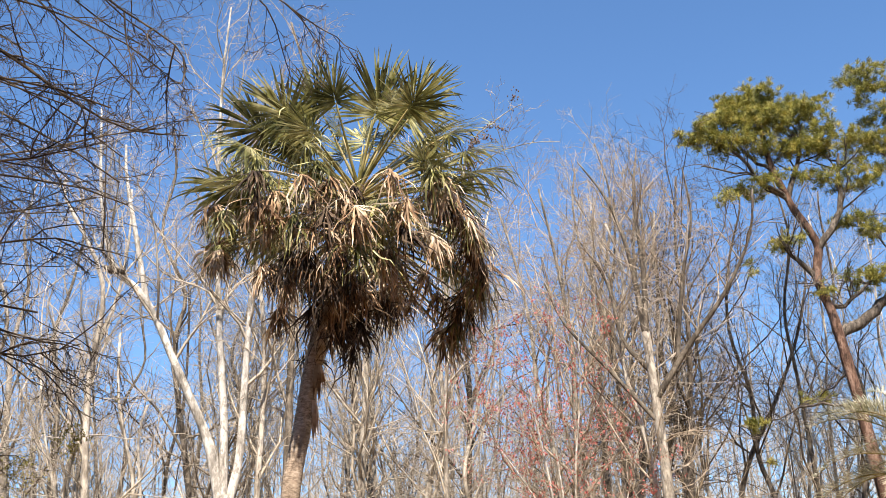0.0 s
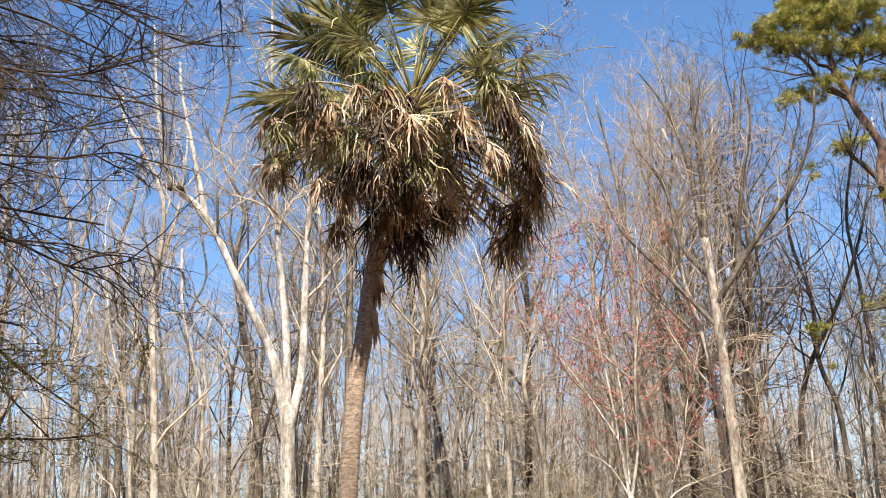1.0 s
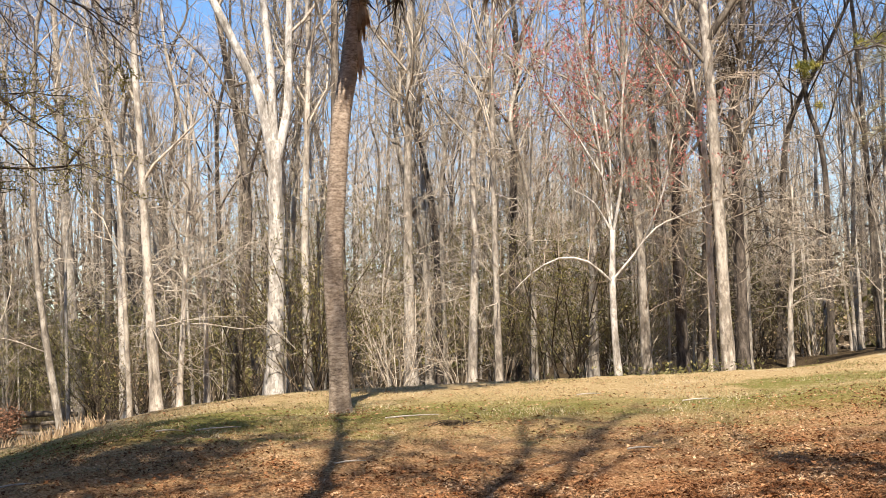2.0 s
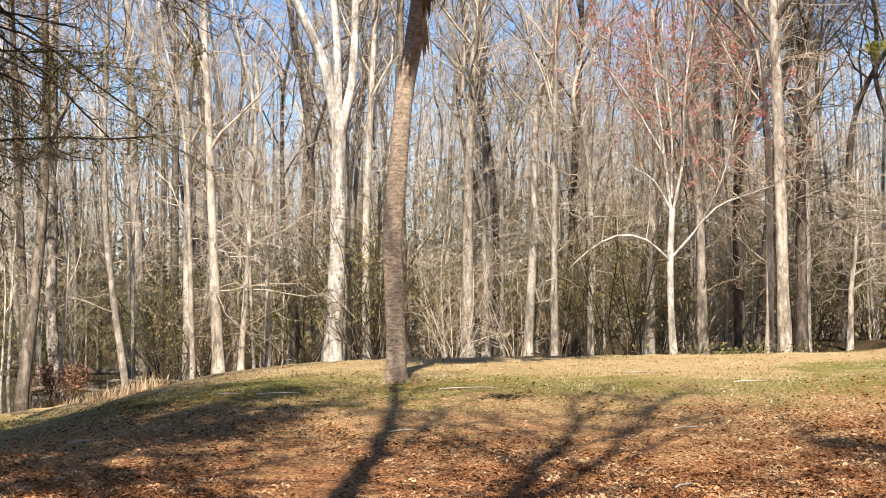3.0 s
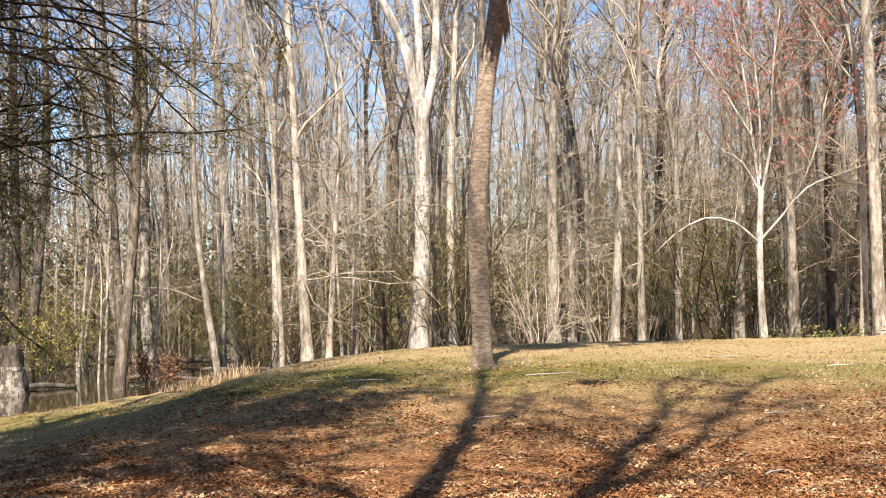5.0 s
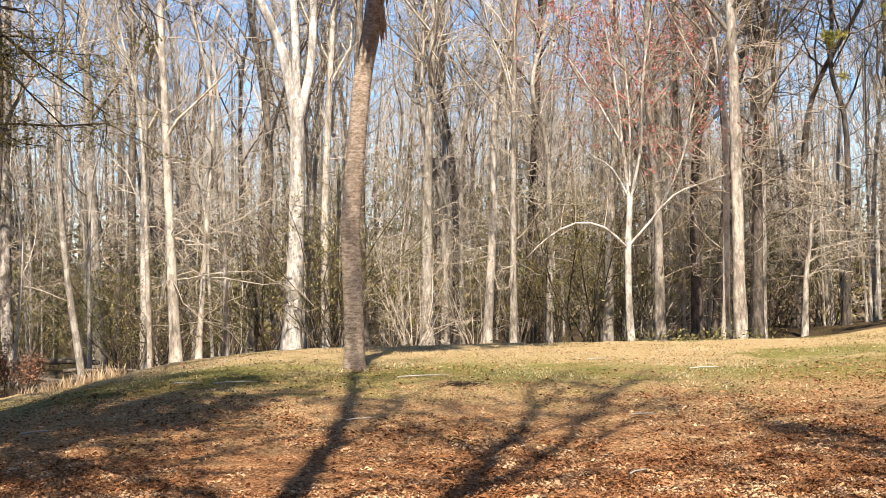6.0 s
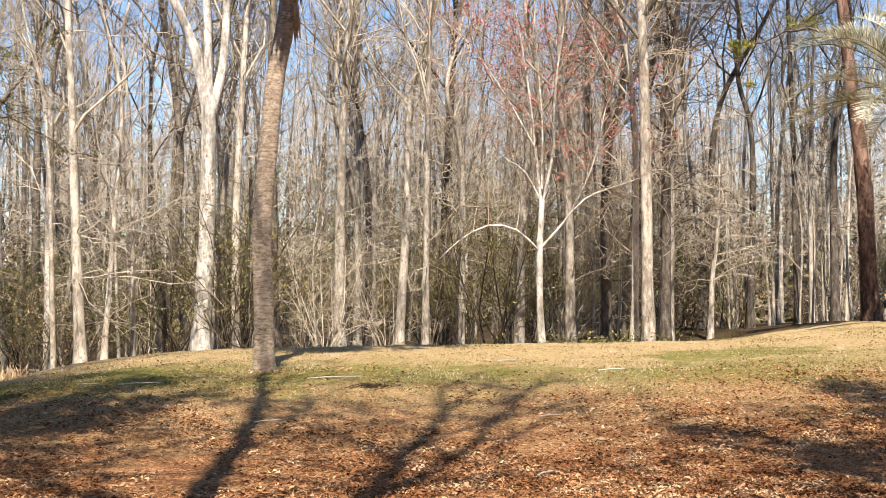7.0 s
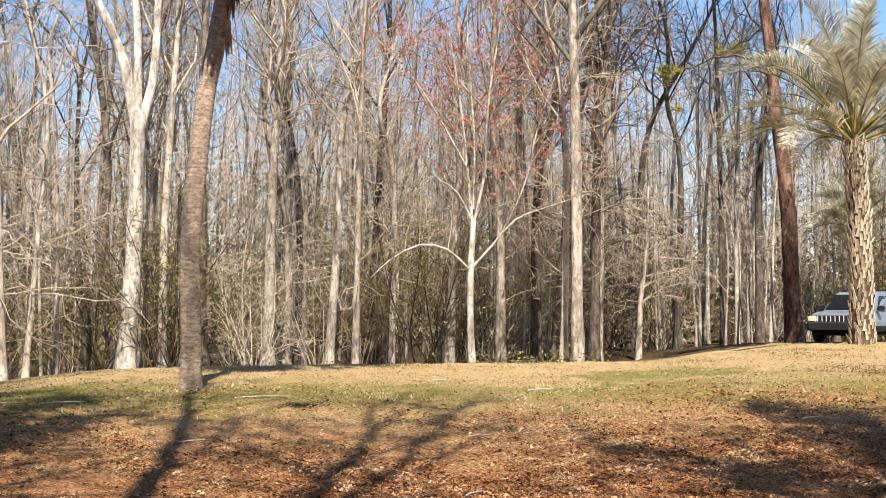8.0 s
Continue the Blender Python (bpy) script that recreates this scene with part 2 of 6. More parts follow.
# ---- mesh helpers ----
class Geo:
    """Collects tubes and strips into one mesh."""

    def __init__(self):
        self.v, self.f, self.n = [], [], 0
        self.thin = {}

    def twig(self, pts, rad, sides):
        """A thin tube, kept back and built together with all others of its kind."""
        self.thin.setdefault((len(pts), sides), []).append((pts, rad))

    def flush(self):
        for (k, sides), rows in self.thin.items():
            pts = np.array([r[0] for r in rows], float)
            rad = np.array([r[1] for r in rows], float)
            d = np.gradient(pts, axis=1)
            d /= np.linalg.norm(d, axis=2)[:, :, None] + 1e-9
            ref = np.where(np.abs(d[:, :1, :1]) < 0.7, np.array((1.0, 0, 0)), np.array((0, 1.0, 0)))
            u = np.cross(d, np.broadcast_to(ref, d.shape))
            u /= np.linalg.norm(u, axis=2)[:, :, None] + 1e-9
            w = np.cross(d, u)
            a = np.arange(sides) * (2 * math.pi / sides)
            ring = pts[:, :, None, :] + rad[:, :, None, None] * (np.cos(a)[None, None, :, None] * u[:, :, None, :] + np.sin(a)[None, None, :, None] * w[:, :, None, :])
            self.v.append(ring.reshape(-1, 3))
            base = self.n + np.arange(len(rows))[:, None, None] * (k * sides)
            i = np.arange(k - 1)[None, :, None] * sides
            j = np.arange(sides)[None, None, :]
            jn = (j + 1) % sides
            self.f.extend(np.stack([base + i + j, base + i + jn, base + i + sides + jn, base + i + sides + j], -1).reshape(-1, 4).tolist())
            self.n += len(rows) * k * sides
        self.thin = {}

    def points(self):
        self.flush()
        return np.concatenate(self.v)

    def tube(self, pts, rad, sides=6, wobble=None):
        pts = np.asarray(pts, float)
        k = len(pts)
        d = np.gradient(pts, axis=0)
        d /= np.linalg.norm(d, axis=1)[:, None] + 1e-9
        ref = np.array((1.0, 0, 0)) if abs(d[0][0]) < 0.7 else np.array((0, 1.0, 0))
        u = np.cross(d, ref)
        u /= np.linalg.norm(u, axis=1)[:, None] + 1e-9
        w = np.cross(d, u)
        a = np.arange(sides) * (2 * math.pi / sides)
        r = np.asarray(rad, float)[:, None] * np.ones((1, sides))
        if wobble is not None:
            r = r * wobble
        ring = pts[:, None, :] + r[:, :, None] * (np.cos(a)[None, :, None] * u[:, None, :] + np.sin(a)[None, :, None] * w[:, None, :])
        self.v.append(ring.reshape(-1, 3))
        i = np.arange(k - 1)[:, None] * sides
        j = np.arange(sides)[None, :]
        jn = (j + 1) % sides
        q = np.stack([i + j, i + jn, i + sides + jn, i + sides + j], -1).reshape(-1, 4) + self.n
        self.f.extend(q.tolist())
        self.f.append(list(range(self.n + (k - 1) * sides, self.n + k * sides)))
        self.n += k * sides

    def strip(self, left, right):
        """A ribbon between two rows of points."""
        left, right = np.asarray(left, float), np.asarray(right, float)
        k = len(left)
        self.v.append(np.concatenate([left, right]))
        for i in range(k - 1):
            self.f.append([self.n + i, self.n + i + 1, self.n + k + i + 1, self.n + k + i])
        self.n += 2 * k

    def quads(self, corners):
        """corners: (n, 4, 3)"""
        corners = np.asarray(corners, float)
        k = len(corners)
        self.v.append(corners.reshape(-1, 3))
        self.f.extend((np.arange(k * 4).reshape(k, 4) + self.n).tolist())
        self.n += 4 * k

    def mesh(self, name, mat, smooth=True):
        self.flush()
        me = bpy.data.meshes.new(name)
        v = np.concatenate(self.v) if self.v else np.zeros((0, 3))
        me.from_pydata(v.tolist(), [], self.f)
        me.materials.append(mat)
        if smooth:
            me.polygons.foreach_set("use_smooth", [True] * len(me.polygons))
        me.update()
        return me


def part(name, data, parent, label="", m=None):
    ob = new(name, data)
    ob.parent = parent
    if m is not None:
        ob.matrix_basis = m
    if label:
        ob["label"] = label
    return ob


def empty(name, m, label, category, group=""):
    ob = new(name)
    ob.empty_display_size = 0.3
    ob.matrix_basis = m
    return tagged(ob, label, category, group)


def unit(v):
    v = np.asarray(v, float)
    return v / (np.linalg.norm(v) + 1e-9)


def smooth01(t):
    t = np.clip(t, 0, 1)
    return t * t * (3 - 2 * t)


def ground(x, y):
    """Height of the lawn and the woods' floor: a low knoll, falling to the swamp."""
    x, y = np.asarray(x, float), np.asarray(y, float)
    z = 0.36 * smooth01((y - 8) / 9) + 0.09 * smooth01((y - 18) / 5) * smooth01((x + 3.5) / 4)
    z = z + np.minimum(0.26, 0.06 * np.maximum(0, x - 8.5 - 0.45 * (y - 22))) * smooth01((y - 4) / 18)
    side = np.maximum(0, -x - 1.3)
    fall = np.where(side < 4.2, 0.033 * side ** 2, 0.582 + 0.11 * (side - 4.2))
    z = z - fall * smooth01((y - 5) / 11)
    level = 1 - smooth01((x - 12) / 4)
    z = z - (0.03 + 0.02 * level) * np.maximum(0, y - 25.8) - 0.036 * np.clip(y - 27.4, 0, 3.6) * level - 0.045 * np.clip(y - 22.6, 0, 4.0) * (1 - smooth01((x - 11) / 4)) - 0.45 * smooth01((y - 21) / 5) * smooth01((-x - 5) / 4)
    return np.maximum(z, -0.78 - 0.6 * smooth01(-x / 9))


def spline(knots, step):
    """A smooth line of points through the knots."""
    k = np.asarray(knots, float)
    p = np.vstack([2 * k[0] - k[1], k, 2 * k[-1] - k[-2]])
    out = []
    for i in range(1, len(p) - 2):
        n = max(2, int(np.linalg.norm(p[i + 1] - p[i]) / step))
        t = np.linspace(0, 1, n, endpoint=False)[:, None]
        a, b, c, d = p[i - 1], p[i], p[i + 1], p[i + 2]
        out.append(0.5 * (2 * b + (c - a) * t + (2 * a - 5 * b + 4 * c - d) * t ** 2 + (3 * b - a - 3 * c + d) * t ** 3))
    out.append(k[-1:])
    return np.vstack(out)


def rough_trunk(geo, pts, r0, r1, sides, rng, flare=0.5, ridges=5, rough=0.05):
    """A trunk with a flared, fluted foot and uneven girth."""
    k = len(pts)
    u = np.linspace(0, 1, k)
    h = np.concatenate([[0], np.cumsum(np.linalg.norm(np.diff(pts, axis=0), axis=1))])
    rad = r0 + (r1 - r0) * u ** 0.9
    foot = np.exp(-h / 0.45)
    a = np.arange(sides) * 2 * math.pi / sides
    w = 1 + foot[:, None] * flare * (1 + 0.5 * np.cos(ridges * a + rng.random() * 6))[None, :] + rng.normal(0, rough, (k, sides))
    geo.tube(pts, rad, sides, w)
    return rad


def branch(geo, rng, p, d, length, r, level, spec, least=0.0055):
    """A limb that carries smaller limbs down to twigs. spec: rows of segments, sides, lift, bend, children, angle, length ratio."""
    seg, sides, lift, bend, kids, angle, ratio = spec[level]
    x, y, z = (float(q) for q in p)
    dx, dy, dz = (float(q) for q in d)
    n = math.sqrt(dx * dx + dy * dy + dz * dz) or 1.0
    dx, dy, dz = dx / n, dy / n, dz / n
    turn = rng.normal(0, bend, 3 * seg).tolist()
    pts, dirs, step = [(x, y, z)], [(dx, dy, dz)], length / seg
    for i in range(seg):
        dx, dy, dz = dx + turn[3 * i], dy + turn[3 * i + 1], dz + turn[3 * i + 2] + lift
        n = math.sqrt(dx * dx + dy * dy + dz * dz) or 1.0
        dx, dy, dz = dx / n, dy / n, dz / n
        x, y, z = x + dx * step, y + dy * step, z + dz * step
        pts.append((x, y, z))
        dirs.append((dx, dy, dz))
    geo.twig(pts, [r * (1 - 0.6 * i / seg) for i in range(seg + 1)], sides)
    if level + 1 < len(spec):
        dice = rng.random(3 * kids).tolist()
        sides_ = rng.normal(0, 1, 3 * kids).tolist()
        for i in range(kids):
            u = 0.18 + 0.82 * (i + dice[3 * i]) / kids
            s = min(seg - 1, int(u * seg))
            t = u * seg - s
            a, b = pts[s], pts[s + 1]
            ex, ey, ez = dirs[s + 1]
            vx, vy, vz = sides_[3 * i:3 * i + 3]
            cx, cy, cz = ey * vz - ez * vy, ez * vx - ex * vz, ex * vy - ey * vx
            n = math.sqrt(cx * cx + cy * cy + cz * cz) or 1.0
            g = math.radians(angle * (0.7 + 0.6 * dice[3 * i + 1]))
            co, si = math.cos(g), math.sin(g) / n
            branch(geo, rng, (a[0] + (b[0] - a[0]) * t, a[1] + (b[1] - a[1]) * t, a[2] + (b[2] - a[2]) * t), (co * ex + si * cx, co * ey + si * cy, co * ez + si * cz),
                   length * ratio * (1.15 - 0.6 * u) * (0.7 + 0.6 * dice[3 * i + 2]), max(least, r * (0.56 - 0.28 * u)), level + 1, spec, least)


# ---- ground and water ----
def grid_lines(lo, hi, step, far):
    mid = np.arange(lo, hi + 1e-6, step)
    grow = [step]
    while sum(grow) < far:
        grow.append(grow[-1] * 1.35)
    out = np.cumsum(grow)
    return np.concatenate([lo - out[::-1], mid, hi + out])


def build_ground():
    xs, ys = grid_lines(-13, 22, 0.25, 2500), grid_lines(4, 36, 0.25, 2500)
    gx, gy = np.meshgrid(xs, ys)
    gz = ground(gx, gy)
    rng = np.random.default_rng(3)
    near = (np.abs(gx) < 30) & (gy > 0) & (gy < 40)
    gz = gz + np.where(near, rng.normal(0, 0.012, gz.shape), 0) + np.where(near, 0.03 * np.sin(gx * 1.7 + gy * 0.6) * np.sin(gy * 1.1 - gx * 0.4), 0)
    nx = len(xs)
    v = np.stack([gx, gy, gz], -1).reshape(-1, 3)
    i = (np.arange(len(ys) - 1)[:, None] * nx + np.arange(nx - 1)[None, :]).reshape(-1)
    me = bpy.data.meshes.new("ground")
    me.from_pydata(v.tolist(), [], np.stack([i, i + 1, i + nx + 1, i + nx], -1).tolist())
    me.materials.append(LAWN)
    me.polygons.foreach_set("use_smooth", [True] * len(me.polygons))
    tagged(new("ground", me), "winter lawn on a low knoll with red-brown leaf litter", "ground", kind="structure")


build_ground()
geo = Geo()
geo.strip([(-300, 10, -0.9), (-300, 400, -0.9)], [(-3, 10, -0.9), (-3, 400, -0.9)])
tagged(new("water", geo.mesh("water", WATER, False)), "still dark swamp water among the trunks", "water", kind="structure")


# ---- trees ----
CROWN = [(5, 4, 0.10, 0.20, 7, 46, 0.50), (3, 3, 0.06, 0.28, 6, 45, 0.52), (2, 3, 0.03, 0.34, 0, 0, 0)]
RICH = [(6, 4, 0.09, 0.20, 7, 46, 0.50), (4, 3, 0.06, 0.25, 5, 44, 0.5), (2, 3, 0.04, 0.3, 2, 40, 0.6), (2, 3, 0.02, 0.28, 0, 0, 0)]
SIDE = [(6, 3, 0.0, 0.28, 5, 50, 0.5), (3, 3, 0.0, 0.32, 3, 48, 0.5), (2, 3, 0.0, 0.3, 0, 0, 0)]


def tree_meshes(rng, knots, r0, height, limbs, first, reach, bark_mat, twig_mat, spec=CROWN, tilt=38, r1=0.03, sides=10, flare=0.5, side=9):
    """Trunk and crown of a bare tree, from the foot at the origin through the knots up to the height."""
    k = [np.array((0, 0, 0.0))] + [np.asarray(q, float) for q in knots]
    d = unit(k[-1] - k[-2]) * 0.55 + np.array((0, 0, 0.45))
    while k[-1][2] < height - 0.5:
        k.append(k[-1] + unit(d + rng.normal(0, 0.16, 3) * (1, 1, 0.3)) * min(2.4, height - k[-1][2]))
    pts = spline(k, 0.5)
    pts[0][2] -= 0.25
    trunk = Geo()
    rad = rough_trunk(trunk, pts, r0, r1, sides, rng, flare)
    crown = Geo()
    n = len(pts)
    for i in range(limbs):
        u = first + (0.97 - first) * (i + rng.random()) / limbs
        s = min(n - 2, int(u * (n - 1)))
        az = i * 2.4 + rng.random()
        a = math.radians(tilt * (0.75 + 0.5 * rng.random()))
        d = (math.sin(a) * math.cos(az), math.sin(a) * math.sin(az), math.cos(a))
        branch(crown, rng, pts[s], d, reach * (1.25 - 0.75 * u) * (0.75 + 0.5 * rng.random()), max(0.011, rad[s] * 0.46), 0, spec)
    for i in range(side):
        u = 0.12 + 0.5 * rng.random()
        s = int(u * (n - 1))
        az = rng.random() * 6.28
        branch(crown, rng, pts[s], (math.cos(az), math.sin(az), 0.25 + 0.4 * rng.random()), 1.3 + 1.9 * rng.random(), 0.016, 0, SIDE)
    return trunk.mesh("trunk", bark_mat), crown.mesh("crown", twig_mat)


def put_tree(name, x, y, meshes, label, category="tree", group="", z=None):
    m = pose(x, y, float(ground(x, y)) if z is None else z)
    t = empty(name, m, label, category, group)
    part("trunk", meshes[0], t)
    part("crown", meshes[1], t, "bare branches and fine twigs")
    return t


def edge_tree(seed, x, y, knots, width, height, label, bark_mat=PALE_BARK, twig_mat=PALE_TWIG, limbs=13, first=0.40, reach=5.6, tilt=36, spec=RICH):
    """A tree at the edge of the woods: knots are the trunk's own points in the world."""
    z = float(ground(x, y))
    local = [(a - x, b - y, c - z) for a, b, c in knots]
    meshes = tree_meshes(np.random.default_rng(seed), local, width / 2, height, limbs, first, reach, bark_mat, twig_mat, spec, tilt, sides=12, side=24)
    return put_tree("bare_tree", x, y, meshes, label, "tree", "trees at the wood's edge")


edge_tree(11, -9.61, 33.2, [(-9.95, 33.2, 1.04), (-9.91, 33.2, 5.77), (-9.89, 33.2, 9.5)], 0.40, 19, "dark mottled hardwood standing at the water's edge", MOTTLED_BARK, TWIG)
edge_tree(12, -10.3, 46.6, [(-10.6, 46.5, 7), (-10.9, 46.5, 14)], 0.58, 25, "grey swamp tree with its foot in the water", GREY_BARK, TWIG)
edge_tree(13, -6.8, 37.4, [(-6.75, 37.4, 7.9)], 0.34, 20, "pale straight swamp tree")
edge_tree(14, -4.12, 26.7, [(-4.26, 26.66, 3.37), (-4.36, 26.64, 6.34), (-4.45, 26.63, 8.79)], 0.27, 14, "pale slender tree leaning at the lawn's edge", limbs=6, reach=3.4, spec=CROWN)
edge_tree(15, -3.78, 27.8, [(-3.54, 27.8, 3.43), (-3.39, 27.8, 6.24)], 0.15, 10.5, "thin pale crooked tree at the lawn's edge", limbs=5, reach=2.6, spec=CROWN)
edge_tree(16, -3.34, 29.8, [(-3.33, 29.8, 2.36), (-3.41, 29.8, 5.82)], 0.14, 9.5, "thin pale sapling at the lawn's edge", limbs=5, reach=2.6, spec=CROWN)
edge_tree(18, -0.79, 32.0, [(-0.78, 32, 3.67), (-0.63, 32, 6.91), (-0.47, 32, 10.2)], 0.27, 19, "pale straight tree behind the knoll")
edge_tree(19, -0.5, 34.0, [(-0.4, 34, 3.8)], 0.15, 16, "thin grey tree behind the knoll", GREY_BARK)
edge_tree(21, 2.19, 33.9, [(2.3, 33.9, 5.47), (2.6, 33.9, 10.65)], 0.40, 17, "grey hardwood with white lichen patches", GREY_BARK, PALE_TWIG)
edge_tree(22, 2.91, 35.9, [(2.92, 35.9, 3.9)], 0.28, 17.5, "grey hardwood behind the knoll", GREY_BARK, PALE_TWIG)
edge_tree(23, 3.63, 37.8, [(3.68, 37.8, 5.9)], 0.17, 18, "slim grey tree in the woods", GREY_BARK)
edge_tree(24, 3.99, 33.8, [(4.24, 33.7, 3.72), (4.36, 33.7, 7.13)], 0.30, 17, "pale tree leaning slightly behind the knoll")
branched = edge_tree(25, 4.22, 29.7, [(4.34, 29.7, 6.46), (4.46, 29.7, 9.5)], 0.20, 15.5, "slim straight grey tree at the lawn's edge", GREY_BARK)
edge_tree(26, 5.85, 33.5, [(5.91, 33.5, 5.4)], 0.20, 16.5, "slim grey tree behind the knoll", PALE_BARK)
edge_tree(27, 7.32, 32.2, [(7.58, 32.1, 5.2)], 0.30, 16.5, "shaded grey hardwood in the woods", GREY_BARK, TWIG)
edge_tree(29, 8.26, 29.9, [(8.26, 29.9, 3.4)], 0.30, 15.5, "grey hardwood at the lawn's edge", GREY_BARK, TWIG)
edge_tree(30, 9.77, 31.5, [(9.82, 31.5, 5.1)], 0.34, 16.5, "dark fluted hardwood behind the lawn", DARK_BARK, TWIG)
edge_tree(31, 9.1, 27.0, [(9.2, 27.0, 4.9)], 0.20, 13.5, "pale blotched tree beside a thicker trunk")
edge_tree(33, 11.36, 31.0, [(11.5, 30.9, 6.6)], 0.34, 16.5, "dark leaning hardwood with arching limbs", DARK_BARK, DARK_TWIG)
edge_tree(35, 16.46, 36.6, [(16.6, 36.5, 6.5)], 0.26, 18.5, "dark straight trunk in the woods", DARK_BARK, DARK_TWIG)
edge_tree(36, 13.07, 35.8, [(13.2, 35.7, 6.3), (13.3, 35.7, 8.2)], 0.42, 18, "dark hardwood with rising limbs", DARK_BARK, DARK_TWIG, limbs=12)
edge_tree(37, 15.3, 38.0, [(15.6, 38.0, 4.0), (16.0, 37.9, 8.0), (17.5, 37.4, 11.0)], 0.34, 16, "dark tree whose trunk arches to one side", DARK_BARK, DARK_TWIG, limbs=9, first=0.5)
edge_tree(38, 19.86, 37.1, [(19.94, 37.1, 6.6)], 0.32, 19, "dark straight trunk behind the parked car", DARK_BARK, DARK_TWIG)
edge_tree(39, -14.0, 33.5, [(-14.0, 33.5, 10)], 0.42, 20, "dark thick tree by the water", DARK_BARK, TWIG)
edge_tree(40, 12.4, 33.4, [(12.5, 33.4, 5.0)], 0.24, 16.5, "grey hardwood behind the lawn", GREY_BARK, DARK_TWIG)


def reaching_limbs():
    """Two long limbs high up, one tipped with dark seed clusters."""
    rng = np.random.default_rng(250)
    o = np.array((4.22, 29.7, float(ground(4.22, 29.7))))
    for knots, r in (([(4.6, 29.6, 12.5), (5.1, 29.6, 15.2), (5.55, 29.6, 16.9), (6.15, 29.5, 17.5), (6.75, 29.4, 17.95), (7.1, 29.3, 18.1)], 0.035), ([(4.6, 29.6, 12.0), (5.2, 29.6, 14.8), (5.65, 29.6, 16.0), (6.3, 29.5, 16.55), (7.3, 29.3, 16.8), (8.1, 29.1, 16.75)], 0.03)):
        g = Geo()
        pts = spline(np.array(knots) - o, 0.25)
        g.tube(pts, np.linspace(r, 0.012, len(pts)), 6)
        for i in range(14):
            s = int((0.45 + 0.54 * rng.random()) * (len(pts) - 1))
            branch(g, rng, pts[s], (rng.normal(0.3, 0.6), rng.normal(0, 0.5), rng.normal(0, 0.6)), 0.5, 0.011, 0, [(3, 3, 0, 0.2, 3, 40, 0.5), (2, 3, 0, 0.2, 0, 0, 0)])
        limb = part("limb", g.mesh("limb", GREY_BARK), branched, "long bare limb reaching out")
        if r > 0.032:
            v = g.points()
            v = v[len(pts) * 6:]
            pods = Geo()
            for q in v[rng.integers(0, len(v), 420)]:
                q = q + rng.normal(0, 0.05, 3)
                pods.twig([tuple(q), tuple(q + (0, 0, -0.03)), tuple(q + (0, 0, -0.06))], (0.007, 0.022, 0.005), 4)
            tagged(part("seed_haze", pods.mesh("seed_haze", PINE_BARK), limb, "dark reddish seed clusters"), kind="stuff")


reaching_limbs()


def forked_white_tree():
    """The big white tree: a thick trunk that parts into three pale stems."""
    rng = np.random.default_rng(17)
    x, y = -1.73, 31.0
    z = float(ground(x, y))
    o = np.array((x, y, z))
    trunk, crown = Geo(), Geo()
    stem = spline(np.array([(x, y, z - 0.2), (-1.58, 31, 2.05), (-1.49, 31, 5.17), (-1.5, 31.05, 6.9)]) - o, 0.4)
    rough_trunk(trunk, stem, 0.265, 0.185, 14, rng, 0.45)
    ends = [([(-1.5, 31.05, 6.4), (-1.93, 31.2, 8.35), (-2.78, 31.2, 10.28), (-3.79, 31.1, 12.46), (-4.75, 31, 13.5), (-5.2, 31, 15.5), (-5.4, 31, 18.5)], 0.17, 14),
            ([(-1.5, 31.05, 6.5), (-1.54, 31.3, 9.08), (-1.74, 31.3, 11.54), (-1.9, 31.4, 15), (-1.9, 31.4, 19.5), (-1.7, 31.4, 22.5)], 0.13, 14),
            ([(-1.45, 31.05, 6.3), (-1.15, 31.2, 7.6), (-1.04, 31.3, 8.76), (-0.98, 31.3, 10.48), (-0.8, 31.3, 13.5), (-0.5, 31.3, 17)], 0.14, 8)]
    for knots, r, limbs in ends:
        pts = spline(np.array(knots) - o, 0.4)
        rough_trunk(trunk, pts, r, 0.025, 10, rng, 0.0)
        for i in range(limbs):
            u = 0.35 + 0.62 * (i + rng.random()) / limbs
            s = int(u * (len(pts) - 1))
            az = i * 2.4 + rng.random()
            branch(crown, rng, pts[s], (0.6 * math.cos(az), 0.6 * math.sin(az), 0.75), 3.6 * (1.3 - 0.7 * u), 0.06 * (1.2 - u), 0, RICH)
    branch(trunk, rng, np.array((-3.79, 31.1, 12.46)) - o, (-0.25, 0, 0.95), 5.5, 0.09, 0, [(6, 7, 0.02, 0.06, 0, 0, 0)])
    t = put_tree("bare_tree", x, y, (trunk.mesh("trunk", WHITE_BARK), crown.mesh("crown", PALE_TWIG)), "tall white-barked tree forked into three pale stems", "tree", "trees at the wood's edge")
    stub = Geo()
    stub.tube(np.array([(-4.4, 30.9, 13.2), (-4.75, 30.75, 13.22), (-5.0, 30.7, 13.3)]) - o, (0.07, 0.13, 0.03), 7)
    part("broken_stub", stub.mesh("broken_stub", DARK_BARK), t, "dark broken stub on the leaning stem")


forked_white_tree()


